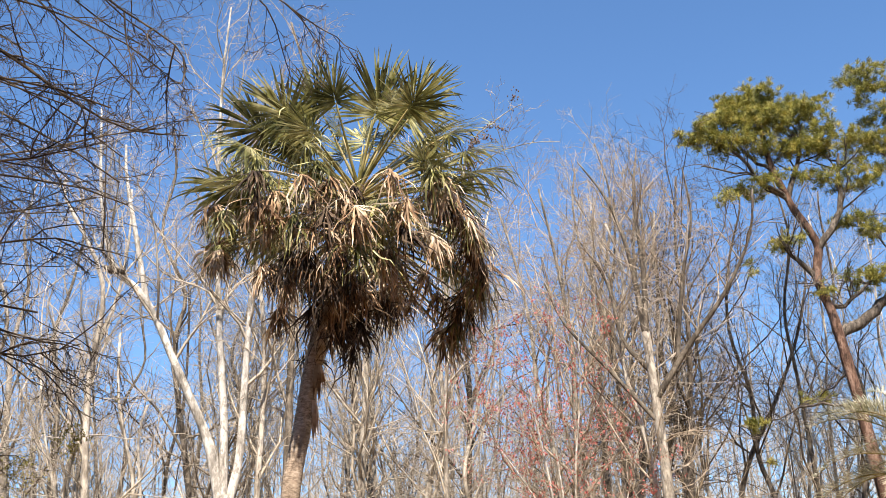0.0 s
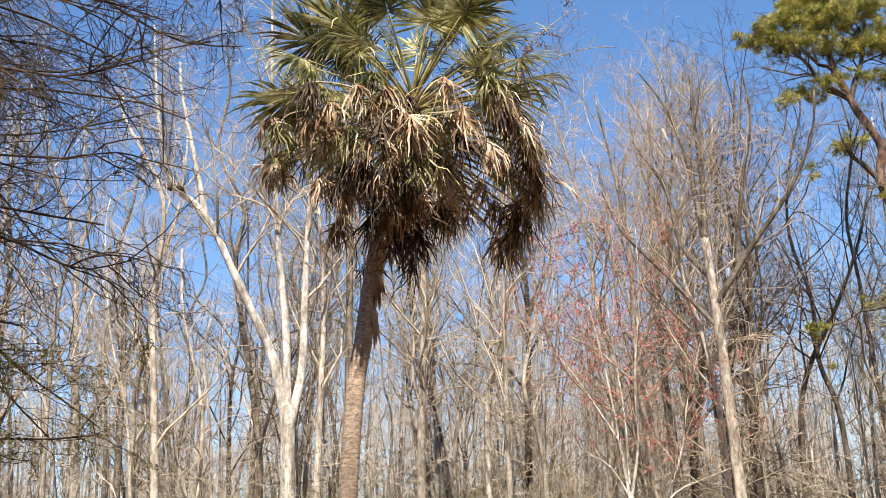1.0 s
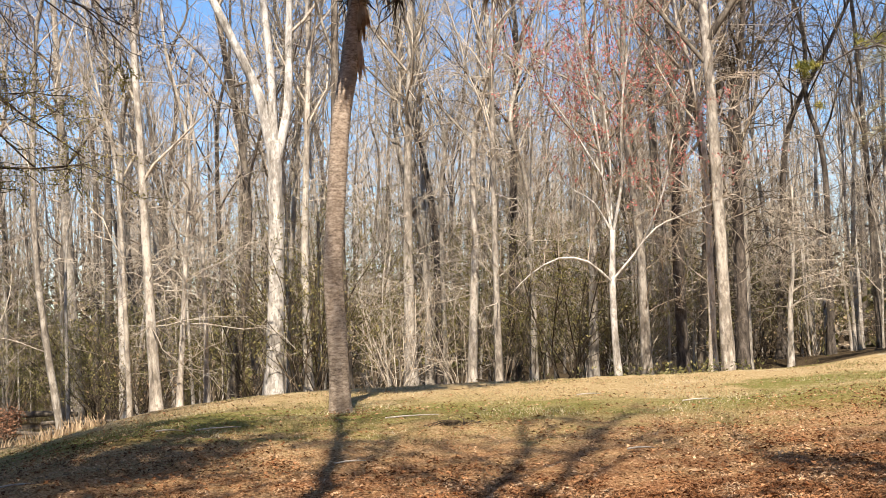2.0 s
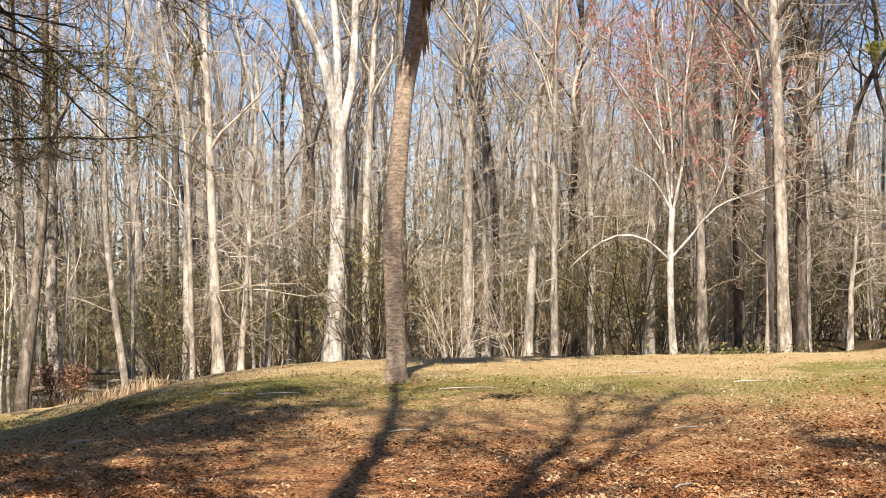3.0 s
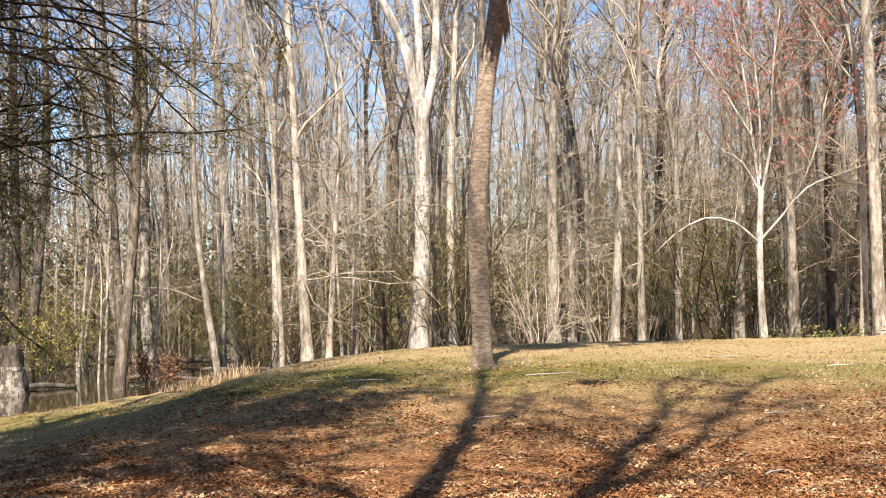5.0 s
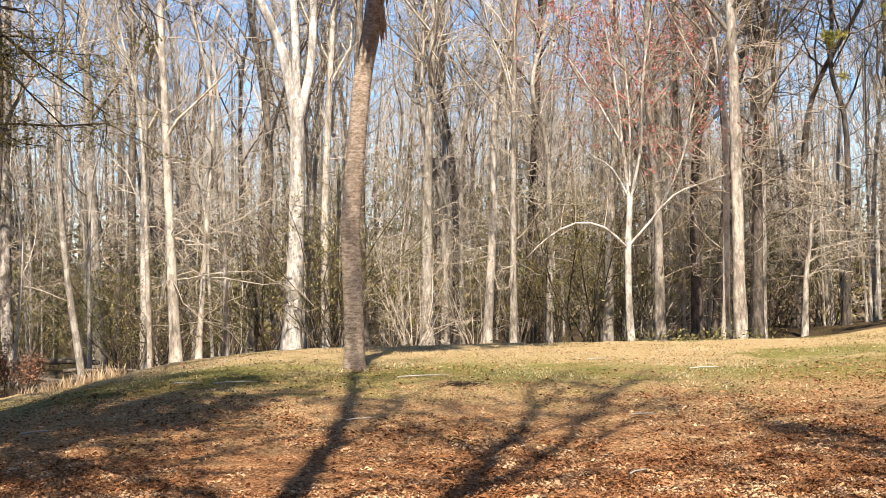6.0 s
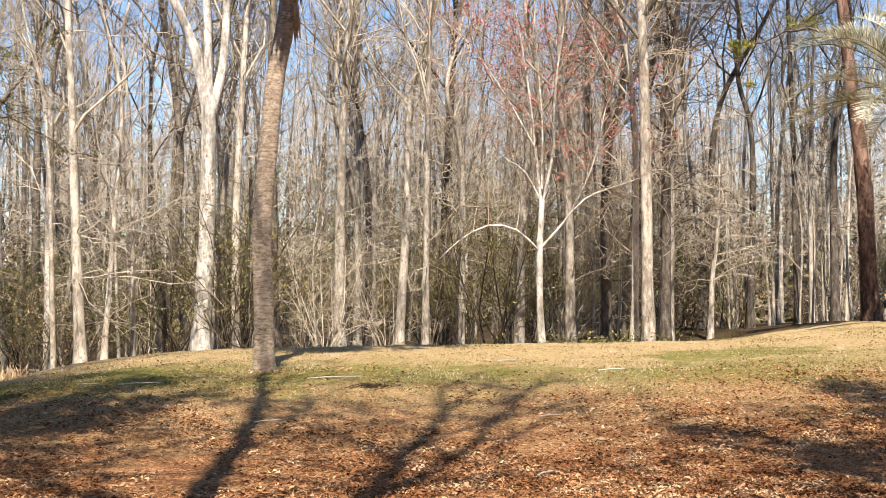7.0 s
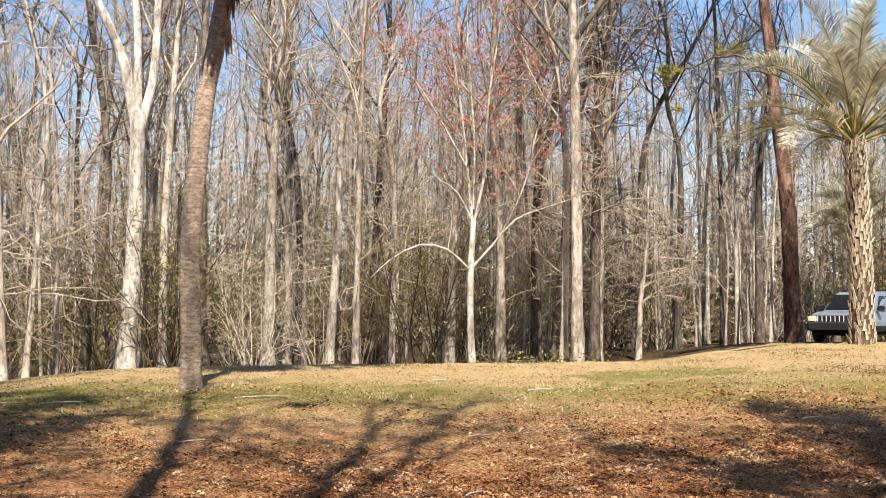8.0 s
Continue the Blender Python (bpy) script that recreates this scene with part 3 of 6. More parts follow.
def fanned_hardwood():
    """A straight grey-tan trunk that opens into a fan of rising dark limbs with pale twigs."""
    rng = np.random.default_rng(32)
    x, y = 9.11, 25.95
    o = np.array((x, y, float(ground(x, y))))
    trunk, crown, arms = Geo(), Geo(), []
    stem = spline(np.array([(x, y, o[2] - 0.2), (9.09, 25.95, 4.47), (9.08, 26.0, 7.46), (9.02, 26.1, 9.9)]) - o, 0.4)
    rough_trunk(trunk, stem, 0.15, 0.105, 14, rng, 0.4)
    ends = [([(9.02, 26.1, 9.7), (8.84, 26.2, 12.0), (8.44, 26.3, 13.6), (7.8, 26.5, 14.8)], 0.09, 10), ([(9.0, 26.1, 9.6), (9.1, 26.0, 11.5), (9.07, 26.0, 13.5), (9.3, 26.0, 15.0)], 0.09, 10),
            ([(9.08, 26.0, 8.2), (10.0, 25.8, 9.5), (11.0, 25.4, 10.8), (11.7, 25.1, 12.2), (11.9, 25.0, 13.4)], 0.09, 11), ([(9.04, 26.1, 8.9), (8.46, 26.3, 9.8), (8.26, 26.4, 11.3), (7.6, 26.5, 12.6)], 0.07, 8),
            ([(9.7, 25.9, 9.2), (10.0, 25.7, 11.2), (10.4, 25.6, 12.8), (10.3, 25.5, 14.2)], 0.06, 8), ([(9.0, 26.1, 9.8), (9.5, 27.0, 12.0), (9.8, 27.4, 14.6)], 0.07, 8), ([(9.05, 26, 7.6), (8.2, 26.6, 9.0), (7.2, 27.0, 10.4), (6.8, 27.2, 11.6)], 0.06, 7)]
    for knots, r, limbs in ends:
        pts = spline(np.array(knots) - o, 0.35)
        g = Geo()
        g.tube(pts, np.linspace(r, 0.02, len(pts)), 7)
        arms.append(g.mesh("limb", SHADE_TONED_BARK))
        for i in range(limbs - 3):
            u = 0.3 + 0.68 * (i + rng.random()) / limbs
            az = i * 2.4 + rng.random()
            branch(crown, rng, pts[int(u * (len(pts) - 1))], (0.55 * math.cos(az), 0.55 * math.sin(az), 0.8), 2.0 * (1.3 - 0.7 * u), 0.022, 0, CROWN)
    for i in range(5):
        s = int((0.3 + 0.5 * rng.random()) * len(stem))
        az = rng.random() * 6.28
        branch(crown, rng, stem[s], (math.cos(az), math.sin(az), 0.4), 1.8, 0.02, 0, SIDE)
    t = put_tree("bare_tree", x, y, (trunk.mesh("trunk", GREY_BARK), crown.mesh("crown", TWIG)), "straight grey-tan hardwood opening into a fan of limbs", "tree", "trees at the wood's edge")
    for me in arms:
        part("limb", me, t, "dark grey rising limb")


fanned_hardwood()


def red_maple():
    """A small maple with white forked trunk, spreading limbs and red buds."""
    rng = np.random.default_rng(28)
    x, y = 6.54, 26.2
    z = float(ground(x, y))
    o = np.array((x, y, z))
    trunk, crown, buds = Geo(), Geo(), Geo()
    stem = spline(np.array([(x, y, z - 0.15), (6.5, y, 1.4), (6.51, y, 2.59), (6.58, y, 3.73)]) - o, 0.25)
    rough_trunk(trunk, stem, 0.085, 0.07, 10, rng, 0.35)
    limbs = [([(6.51, y, 2.5), (5.9, 26, 3.0), (5.2, 25.9, 3.1), (4.5, 25.8, 2.75), (4.0, 25.7, 2.3)], 0.045),
             ([(6.58, y, 3.65), (6.2, 26.3, 4.4), (5.8, 26.4, 4.7), (5.3, 26.5, 5.1)], 0.04),
             ([(6.56, y, 3.6), (6.45, 26.3, 5.0), (6.3, 26.4, 6.6), (6.0, 26.4, 8.4), (5.7, 26.4, 9.8)], 0.055),
             ([(6.6, y, 3.7), (6.85, 26.1, 5.0), (6.9, 26.1, 6.4), (7.2, 26.1, 8.4), (7.3, 26.1, 10.2)], 0.055),
             ([(6.51, y, 2.55), (7.0, 26.1, 3.1), (7.6, 26.1, 3.75), (8.5, 26.0, 4.1), (9.4, 26.0, 4.4)], 0.045),
             ([(6.6, 26.3, 4.0), (6.7, 26.6, 5.8), (6.6, 26.8, 7.8), (6.6, 26.9, 9.6)], 0.04),
             ([(7.2, 26.1, 3.3), (7.9, 26.4, 4.6), (8.3, 26.6, 6.0), (8.8, 26.7, 7.4)], 0.035),
             ([(6.45, 26.3, 5.0), (5.6, 26.6, 6.6), (4.9, 26.8, 7.6), (4.3, 26.9, 8.2)], 0.035)]
    for knots, r in limbs:
        pts = spline(np.array(knots) - o, 0.3)
        trunk.tube(pts, np.linspace(r * 0.72, 0.009, len(pts)), 6)
        high = pts[-1][2] > 5
        for i in range(11 if high else 6):
            u = 0.25 + 0.75 * (i + rng.random()) / (11 if high else 6)
            s = min(len(pts) - 1, int(u * (len(pts) - 1)))
            d = (rng.normal(0, 0.6), rng.normal(0, 0.6), 0.75)
            g = Geo()
            branch(g, rng, pts[s], d, 1.2 + 0.8 * rng.random(), 0.014, 0, [(3, 3, 0.06, 0.2, 5, 45, 0.5), (2, 3, 0.04, 0.24, 4, 40, 0.5), (1, 3, 0, 0.1, 0, 0, 0)])
            g_rows = dict(g.thin)
            v = g.points()
            for key, rows in g_rows.items():
                crown.thin.setdefault(key, []).extend(rows)
            if pts[s][2] > 3.6:
                tips = v[rng.integers(0, len(v), 25 if high else 8)]
                for p in tips:
                    for c in range(3):
                        a, b = rng.normal(0, 1, 3), rng.normal(0, 1, 3)
                        a, b, q = unit(a) * 0.025, unit(b) * 0.017, p + rng.normal(0, 0.06, 3)
                        buds.quads([[q - a - b, q + a - b, q + a + b, q - a + b]])
    t = put_tree("red_maple", x, y, (trunk.mesh("trunk", WHITE_BARK), crown.mesh("crown", TWIG)), "small white-trunked maple with a haze of red buds", "tree")
    part("bud_haze", buds.mesh("bud_haze", BUDS, False), t, "clusters of small red buds")


red_maple()


def woods():
    """The bare woods behind the lawn, a few kinds of trees repeated."""
    rng = np.random.default_rng(77)
    kinds = []
    for i in range(9):
        h = (18, 20, 22, 19, 23, 21, 17, 24, 20)[i]
        # most kinds take darkened bark in place of the shade among the trunks
        bark_mat = (DARK_BARK, GREY_BARK, SHADE_TONED_BARK, DARK_BARK, SHADE_TONED_BARK, PALE_BARK, SHADE_TONED_BARK, DARK_BARK, SHADE_TONED_BARK)[i]
        lean = rng.normal(0, 0.5, 4)
        knots = [(lean[0], lean[1], h * 0.3), (lean[0] * 1.5 + lean[2], lean[1] + lean[3], h * 0.6)]
        meshes = tree_meshes(rng, knots, (0.15, 0.13, 0.18, 0.15, 0.19, 0.11, 0.12, 0.17, 0.14)[i], h, 13, 0.3 + 0.15 * rng.random(), 5.5, bark_mat,
                             (TWIG, PALE_TWIG, TWIG, DARK_TWIG, PALE_TWIG, PALE_TWIG, TWIG, TWIG, PALE_TWIG)[i], CROWN, 34, sides=8, side=6)
        t = put_tree("bare_tree", 0, 0, meshes, ("dark bare hardwood in the woods", "pale bare hardwood in the woods", "grey bare hardwood in the woods", "dark bare hardwood in the woods",
                                                "grey bare hardwood in the woods", "pale bare hardwood in the woods", "grey bare hardwood in the woods", "dark bare hardwood in the woods",
                                                "pale bare hardwood in the woods")[i], "tree", "bare trees of the woods")
        kinds.append(t)
    placed = []
    used = set()
    while len(placed) < 92:
        dist = 29 + 50 * rng.random() ** 0.85
        az = math.radians(-30 + 72 * rng.random())
        x, y = dist * math.sin(az), dist * math.cos(az)
        if y < 29.5 or (-6.5 < x < 0 and y < 34) or (x > 11 and y < 34) or (x > 15.5 and y < 35.5) or any((x - a) ** 2 + (y - b) ** 2 < 2.2 for a, b in placed):
            continue
        k = int(rng.integers(0, len(kinds)))
        s = min(0.85 + 0.3 * rng.random(), (0.47 * dist + 2.5) / (18, 20, 22, 19, 23, 21, 17, 24, 20)[k] if x > 2.5 else 2)
        m = pose(x, y, float(ground(x, y)), 0, 0, 360 * rng.random())
        if k in used:
            ob = copy_thing(kinds[k], m)
        else:
            ob = kinds[k]
            ob.matrix_basis = m
            used.add(k)
        ob.scale = (s, s, s)
        placed.append((x, y))
    for i in range(16):
        dist, az = 42 + 22 * rng.random(), math.radians(14 + 21 * rng.random())
        x, y = dist * math.sin(az), dist * math.cos(az)
        ob = copy_thing(kinds[int(rng.integers(0, len(kinds)))], pose(x, y, float(ground(x, y)), 0, 0, 360 * rng.random()))
        ob.scale = (0.85,) * 3
    # thin saplings
    kinds = []
    for i in range(4):
        h = (7, 9, 6, 11)[i]
        lean = rng.normal(0, 0.3, 2)
        meshes = tree_meshes(rng, [(lean[0], lean[1], h * 0.5)], (0.05, 0.06, 0.04, 0.07)[i], h, 6, 0.3, 2.4, PALE_BARK, PALE_TWIG, CROWN[:2] + [(2, 3, 0.03, 0.2, 0, 0, 0)], 45, 0.012, 6, 0.2, 0)
        kinds.append(put_tree("sapling", 0, 0, meshes, "thin pale bare sapling in the woods", "sapling", "saplings of the woods"))
    for i in range(120):
        dist = 30 + 30 * rng.random()
        az = math.radians(-28 + 66 * rng.random())
        x, y = dist * math.sin(az), dist * math.cos(az)
        if y < 29 or (x > 11 and y < 35):
            y += 8
        m = pose(x, y, float(ground(x, y)), 0, 0, 360 * rng.random())
        if i < 4:
            kinds[i].matrix_basis = m
            ob = kinds[i]
        else:
            ob = copy_thing(kinds[i % 4], m)
        s = 0.7 + 0.6 * rng.random()
        ob.scale = (s, s, s)


woods()


def far_woods():
    """The woods go on: one mass of far trunks and twigs."""
    rng = np.random.default_rng(5)
    stems, twigs = Geo(), Geo()
    for i in range(760):
        dist = 70 + 62 * rng.random()
        az = math.radians(-36 + 84 * rng.random())
        x, y, h = dist * math.sin(az), dist * math.cos(az), 15 + 8 * rng.random()
        z = float(ground(x, y)) - 0.2
        top = np.array((x + rng.normal(0, 1), y + rng.normal(0, 1), z + h))
        foot = np.array((x, y, z))
        stems.tube([foot, foot * 0.5 + top * 0.5 + (rng.normal(0, 0.3), 0, 0), top], (0.17, 0.09, 0.02), 5)
        for j in range(56):
            u = 0.3 + 0.7 * rng.random()
            p = foot + (top - foot) * u
            d = unit((rng.normal(0, 0.6), rng.normal(0, 0.6), 0.9))
            q = p + d * (4.2 - 2.5 * u) * (0.5 + rng.random())
            twigs.twig([p, q * 0.55 + p * 0.45 + rng.normal(0, 0.15, 3), q], (0.026, 0.018, 0.009), 3)
    n = 104000
    dist, az = 68 + 50 * rng.random(n), np.radians(-38 + 88 * rng.random(n))
    x, y = dist * np.sin(az), dist * np.cos(az)
    c = np.stack([x, y, ground(x, y) + 16 * rng.random(n) ** 1.3 * (0.65 + 0.35 * np.sin(az * 60) * np.sin(dist * 0.4))], 1)
    a = rng.normal(0, 1, (n, 3))
    a /= np.linalg.norm(a, axis=1)[:, None]
    b = np.cross(a, rng.normal(0, 1, (n, 3)))
    b /= np.linalg.norm(b, axis=1)[:, None] + 1e-9
    brush, thicket = Geo(), Geo()
    size = np.clip(0.50 - 0.04 * (c[:, 2] + 1), 0.15, 0.46)[:, None]
    a, b = a * size, b * size * 0.38
    leaf = np.stack([c - a, c + b, c + a, c - b], 1)
    green = (c[:, 2] < 3.5) & (rng.random(n) < 0.5)
    brush.quads(leaf[green])
    thicket.quads(leaf[~green])
    f = tagged(new("far_woods"), "mass of bare grey woods in the distance", "woods", kind="stuff")
    # far trunks use the bark with shade in its colour
    part("trunk_mass", stems.mesh("trunk_mass", SHADE_TONED_BARK), f)
    part("brush_mass", brush.mesh("brush_mass", BUSH, False), f, "olive undergrowth")
    part("thicket_mass", thicket.mesh("thicket_mass", BROWN, False), f, "brown tangle of far twigs")
    part("twig_mass", twigs.mesh("twig_mass", PALE_TWIG), f)


far_woods()


# ---- the fan palm on the knoll ----
def palm_trunk_material():
    """Grey-brown palm stem with fine rings and darker bands."""
    m, nt, b = material("palm_stem", 0.9, 0.15)
    rings = noise_at(nt, 2.6, 7, (4.0, 4.0, 10.0), 0.8)
    patch = noise_at(nt, 2.2, 4, (1, 1, 0.5))
    col = ramp(nt, rings, [(0.36, (0.12, 0.088, 0.064)), (0.5, (0.35, 0.268, 0.20)), (0.62, (0.54, 0.44, 0.345))])
    col = mix(nt, col, (0.15, 0.11, 0.08), ramp(nt, patch, [(0.52, (0, 0, 0)), (0.66, (0.7, 0.7, 0.7))]))
    nt.links.new(col, b.inputs["Base Color"])
    bump(nt, b, rings, 0.8, 0.03)
    return m


PALM_STEM = palm_trunk_material()
BOOT = bark("palm_boot", (0.16, 0.115, 0.075), (0.44, 0.36, 0.265), (0.70, 0.62, 0.49), 9, 0.5, (0.7, 1.2))
STALK = leafy("leaf_stalk", (0.12, 0.11, 0.03), (0.24, 0.20, 0.07), (0.36, 0.29, 0.13), 0.5, 0.05)


def fan_frond(rng, start, az, el, stalk, blade, sag, hang, spread, count=40, fall=0.0, roll=0.0):
    """One fan leaf: a sagging stalk and a pleated fan, whole near the hub and split into strips further out. Returns the blade and the stalk."""
    fan, stem = Geo(), Geo()
    d = np.array((math.cos(el) * math.cos(az), math.cos(el) * math.sin(az), math.sin(el)))
    p = np.asarray(start, float)
    pts = [p]
    for i in range(6):
        d = unit(d + (0, 0, -sag * (i + 1) / 6))
        p = p + d * stalk / 6
        pts.append(p)
    stem.tube(pts, np.linspace(0.032, 0.014, 7), 5)
    side = unit(np.cross(d, (0, 0, 1)) + rng.normal(0, 0.05, 3))
    side = unit(side - d * np.dot(side, d))
    up = np.cross(side, d)
    side, up = math.cos(roll) * side + math.sin(roll) * up, math.cos(roll) * up - math.sin(roll) * side
    gap = math.radians(spread) / count
    whole = 0.42 - 0.2 * fall
    for k in range(count):
        a = math.radians(spread) * (2 * (k + 0.5) / count - 1)
        along = 1 - abs(a) / math.radians(spread)
        q = p + d * 0.22 * blade * along
        w = unit(math.cos(a) * d + math.sin(a) * side + 0.16 * up * (k % 2 - 0.5) - 0.22 * up * abs(math.sin(a)) + rng.normal(0, 0.035, 3))
        w = unit(w * (1 - fall) + np.array((0, 0, -fall)) + rng.normal(0, 0.22 * fall, 3))
        length = blade * (0.68 + 0.32 * along) * (0.88 + 0.24 * rng.random()) * (1 - 0.5 * fall * rng.random())
        snapped = rng.random() < 0.12 + 0.2 * hang
        wide = unit(-math.sin(a) * d + math.cos(a) * side)
        left, right, last = [], [], 0.0
        for u in (0.03, 0.2, 0.42, 0.62, 0.82, 1.0):
            q = q + w * length * (u - last)
            last = u
            half = (math.tan(gap) * length * min(u, whole) * 1.08 + 0.004) * (1 - max(0, (u - whole) / (1 - whole)) ** 1.6) * (1 - 0.3 * fall) + 0.0025
            wv = unit(wide - w * np.dot(wide, w))
            left.append(q - wv * half)
            right.append(q + wv * half)
            w = unit(w + np.array((0, 0, -hang * u * (0.25 + u) - (0.9 if snapped and u > 0.6 else 0))) + rng.normal(0, 0.02 + 0.42 * fall, 3))
        fan.strip(left, right)
    return fan, stem


def fan_palm():
    rng = np.random.default_rng(101)
    o = np.array((0.03, 18.0, float(ground(0.03, 18.0))))
    palm = empty("fan_palm", pose(*o), "tall cabbage palm, green fans above a dead brown skirt", "palm tree")
    pts = spline(np.array([(0.03, 18, 0.1), (0.02, 18, 1.2), (0.0, 18, 1.9), (-0.01, 18, 2.6), (0.09, 18, 3.85), (0.2, 18, 4.95), (0.34, 18, 5.7), (0.45, 18.02, 6.4), (0.62, 18.08, 7.3), (0.82, 18.13, 8.27),
                           (1.1, 18.15, 9.3), (1.27, 18.15, 9.95)]) - o, 0.032)
    h = np.arange(len(pts)) * 0.032
    sides = 22
    a = np.arange(sides) * 2 * math.pi / sides
    step = (h / 0.105 + 0.25 * np.sin(h * 3)) % 1
    ring = 0.016 * (step ** 2 - 0.4) * (0.4 + 0.9 * rng.random(len(pts)).repeat(1))
    wob = 1 + ring[:, None] * (1 + 0.5 * np.cos(a * 2 + h[:, None])) + 0.45 * np.exp(-h / 0.28)[:, None] * (1 + 0.35 * np.cos(5 * a))[None, :] + rng.normal(0, 0.018, (len(pts), sides))
    wob = wob + 0.10 * np.exp(-((h - 2.15) / 0.1) ** 2)[:, None] * np.maximum(0, -np.cos(a))[None, :]
    stem = Geo()
    stem.tube(pts, 0.158 - 0.02 * np.clip(h / 9.5, 0, 1), sides, wob)
    part("trunk", stem.mesh("trunk", PALM_STEM), palm, "ringed grey-brown stem, curved and leaning")
    top = np.array((1.26, 18.15, 9.8)) - o
    axis = unit((0.18, 0, 0.98))
    for i in range(8):
        g = Geo()
        az = i * 2.4
        g.tube([top + axis * (-0.5 - 0.1 * i) + 0.12 * np.array((math.cos(az), math.sin(az), 0)), top + axis * (-0.2 - 0.1 * i) + 0.26 * np.array((math.cos(az), math.sin(az), 0)), top + axis * (0.02 - 0.1 * i) + 0.34 * np.array((math.cos(az), math.sin(az), 0))], (0.05, 0.035, 0.012), 5)
        part("leaf_base", g.mesh("leaf_base", BOOT), palm)
    def fan(low, az, el, stalk, blade, sag, hang, spread, count, fall, kind):
        name, mat, label, stalk_mat = kind
        turn = az % (2 * math.pi)
        # the heart stands open to the front
        if fall < 0.2 and 22 < el < 78 and abs(turn - 4.68) < 0.36:
            return
        # gaps where the old fans have dropped off
        if fall > 0.4 and el < -8 and min(abs(turn - g) for g in (0.8, 2.6, 3.65, 5.5)) < 0.27:
            return
        leaf, stem = fan_frond(rng, top + axis * low, az, math.radians(el), stalk, blade, sag, hang, spread, count, fall, rng.normal(0, 0.6 - 0.3 * min(1, 2 * fall)))
        f = part(name, leaf.mesh(name, mat, False), palm, label)
        part("stalk", stem.mesh("stalk", stalk_mat), f)

    green = ("frond", FROND, "", STALK)
    tan = ("dead_frond", FROND_DEAD, "dry tan fan leaf with hanging strips", STALK)
    worn_shaded = ("dead_frond", FROND_OLD_SHADED, "weathered dark dead fan leaf", BOOT)
    # live fans, stiff and spiky above, drooping at the tips further out
    for i in range(56):
        u = i / 55
        fan(0.3 - 0.4 * u, i * 2.39996 + rng.normal(0, 0.2), 78 - 86 * u ** 0.9 + rng.normal(0, 8), (1.25 + 0.72 * u ** 0.6) * (0.78 + 0.42 * rng.random()), 0.84 + 0.26 * rng.random(), 0.02 + 0.05 * u, 0.05 + 0.34 * u, 116, 50, 0.02 + 0.08 * u, green)
    # older fans, their strips hanging in bunches; most of them dry
    for i in range(36):
        u = i / 35
        dry = rng.random() < 0.2 + 0.65 * u
        fan(-0.05 - 0.4 * u, i * 2.39996 + 0.6 + rng.normal(0, 0.25), 6 - 40 * u + rng.normal(0, 8), 1.5 + 0.6 * rng.random(), 0.8 + 0.25 * rng.random(), 0.05 + 0.1 * rng.random(), 0.6, 135, 42, 0.40 + 0.3 * rng.random(), tan if dry else green)
    for i in range(17):
        u = i / 16
        fan(-0.35 - 0.8 * u, i * 2.39996 + 1.0 + rng.normal(0, 0.3), -30 - 42 * u + rng.normal(0, 8), (1.5 - 0.65 * u) * (0.7 + 0.6 * rng.random()), 0.75 + 0.35 * rng.random(), 0.2, 0.8, 120, 40, 0.72, worn_shaded if u > 0.4 else tan)
    # a dense tan apron over the front, and below it the old fans with shade in their colour
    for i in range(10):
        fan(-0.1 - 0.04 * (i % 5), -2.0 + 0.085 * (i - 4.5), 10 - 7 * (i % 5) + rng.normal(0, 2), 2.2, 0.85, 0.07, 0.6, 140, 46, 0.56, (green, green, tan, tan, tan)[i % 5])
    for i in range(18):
        fan(-0.15 - 0.12 * (i % 4), -1.9 + 0.115 * (i - 8.5) + rng.normal(0, 0.08), -6 - 11 * (i % 4) + rng.normal(0, 4), 1.6 + 0.6 * rng.random(), 0.75, 0.1, 0.6, 140, 46, 0.66, (tan, tan, worn_shaded, tan, tan)[i % 5])
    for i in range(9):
        fan(-0.55 - 0.08 * i, -1.65 + 0.2 * (i % 5 - 2) + rng.normal(0, 0.06), -22 - 3.5 * i, 1.95 - 0.06 * i, 0.85, 0.14, 0.8, 120, 42, 0.72, (tan, worn_shaded, worn_shaded)[i % 3])
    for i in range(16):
        fan(-0.1 - 0.05 * (i % 4), -1.95 + 0.105 * (i - 7.5) + rng.normal(0, 0.05), -2 - 7 * (i % 4) + rng.normal(0, 3), 2.4 + 0.3 * rng.random(), 0.95, 0.10, 0.7, 135, 42, 0.58 + 0.12 * rng.random(), (tan, green, tan, tan, worn_shaded)[i % 5])
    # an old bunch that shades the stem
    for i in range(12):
        fan(-0.5 - 0.05 * (i % 6), -2.05 + 0.07 * (i - 5.5), -14 - 3 * (i % 5), 2.2 + 0.25 * rng.random(), 0.8, 0.12, 0.7, 130, 44, 0.66, (tan, worn_shaded, tan, worn_shaded)[i % 4])
    # heavy bunches at both sides
    for i in range(9):
        fan(-0.2 - 0.06 * i, 3.35 + 0.14 * (i - 4), 4 - 4 * i, 2.3, 0.8, 0.09, 0.65, 140, 42, 0.6, (green, tan, green, tan, tan, worn_shaded)[i] if i < 6 else worn_shaded)
    for i in range(18):
        fan(-0.2 - 0.035 * i, -0.3 + 0.09 * (i - 9), 4 - 2.0 * i, 2.15 + 0.2 * rng.random(), 0.95, 0.09, 0.65, 140, 44, 0.62, (green, tan, tan, worn_shaded, tan)[i % 5])
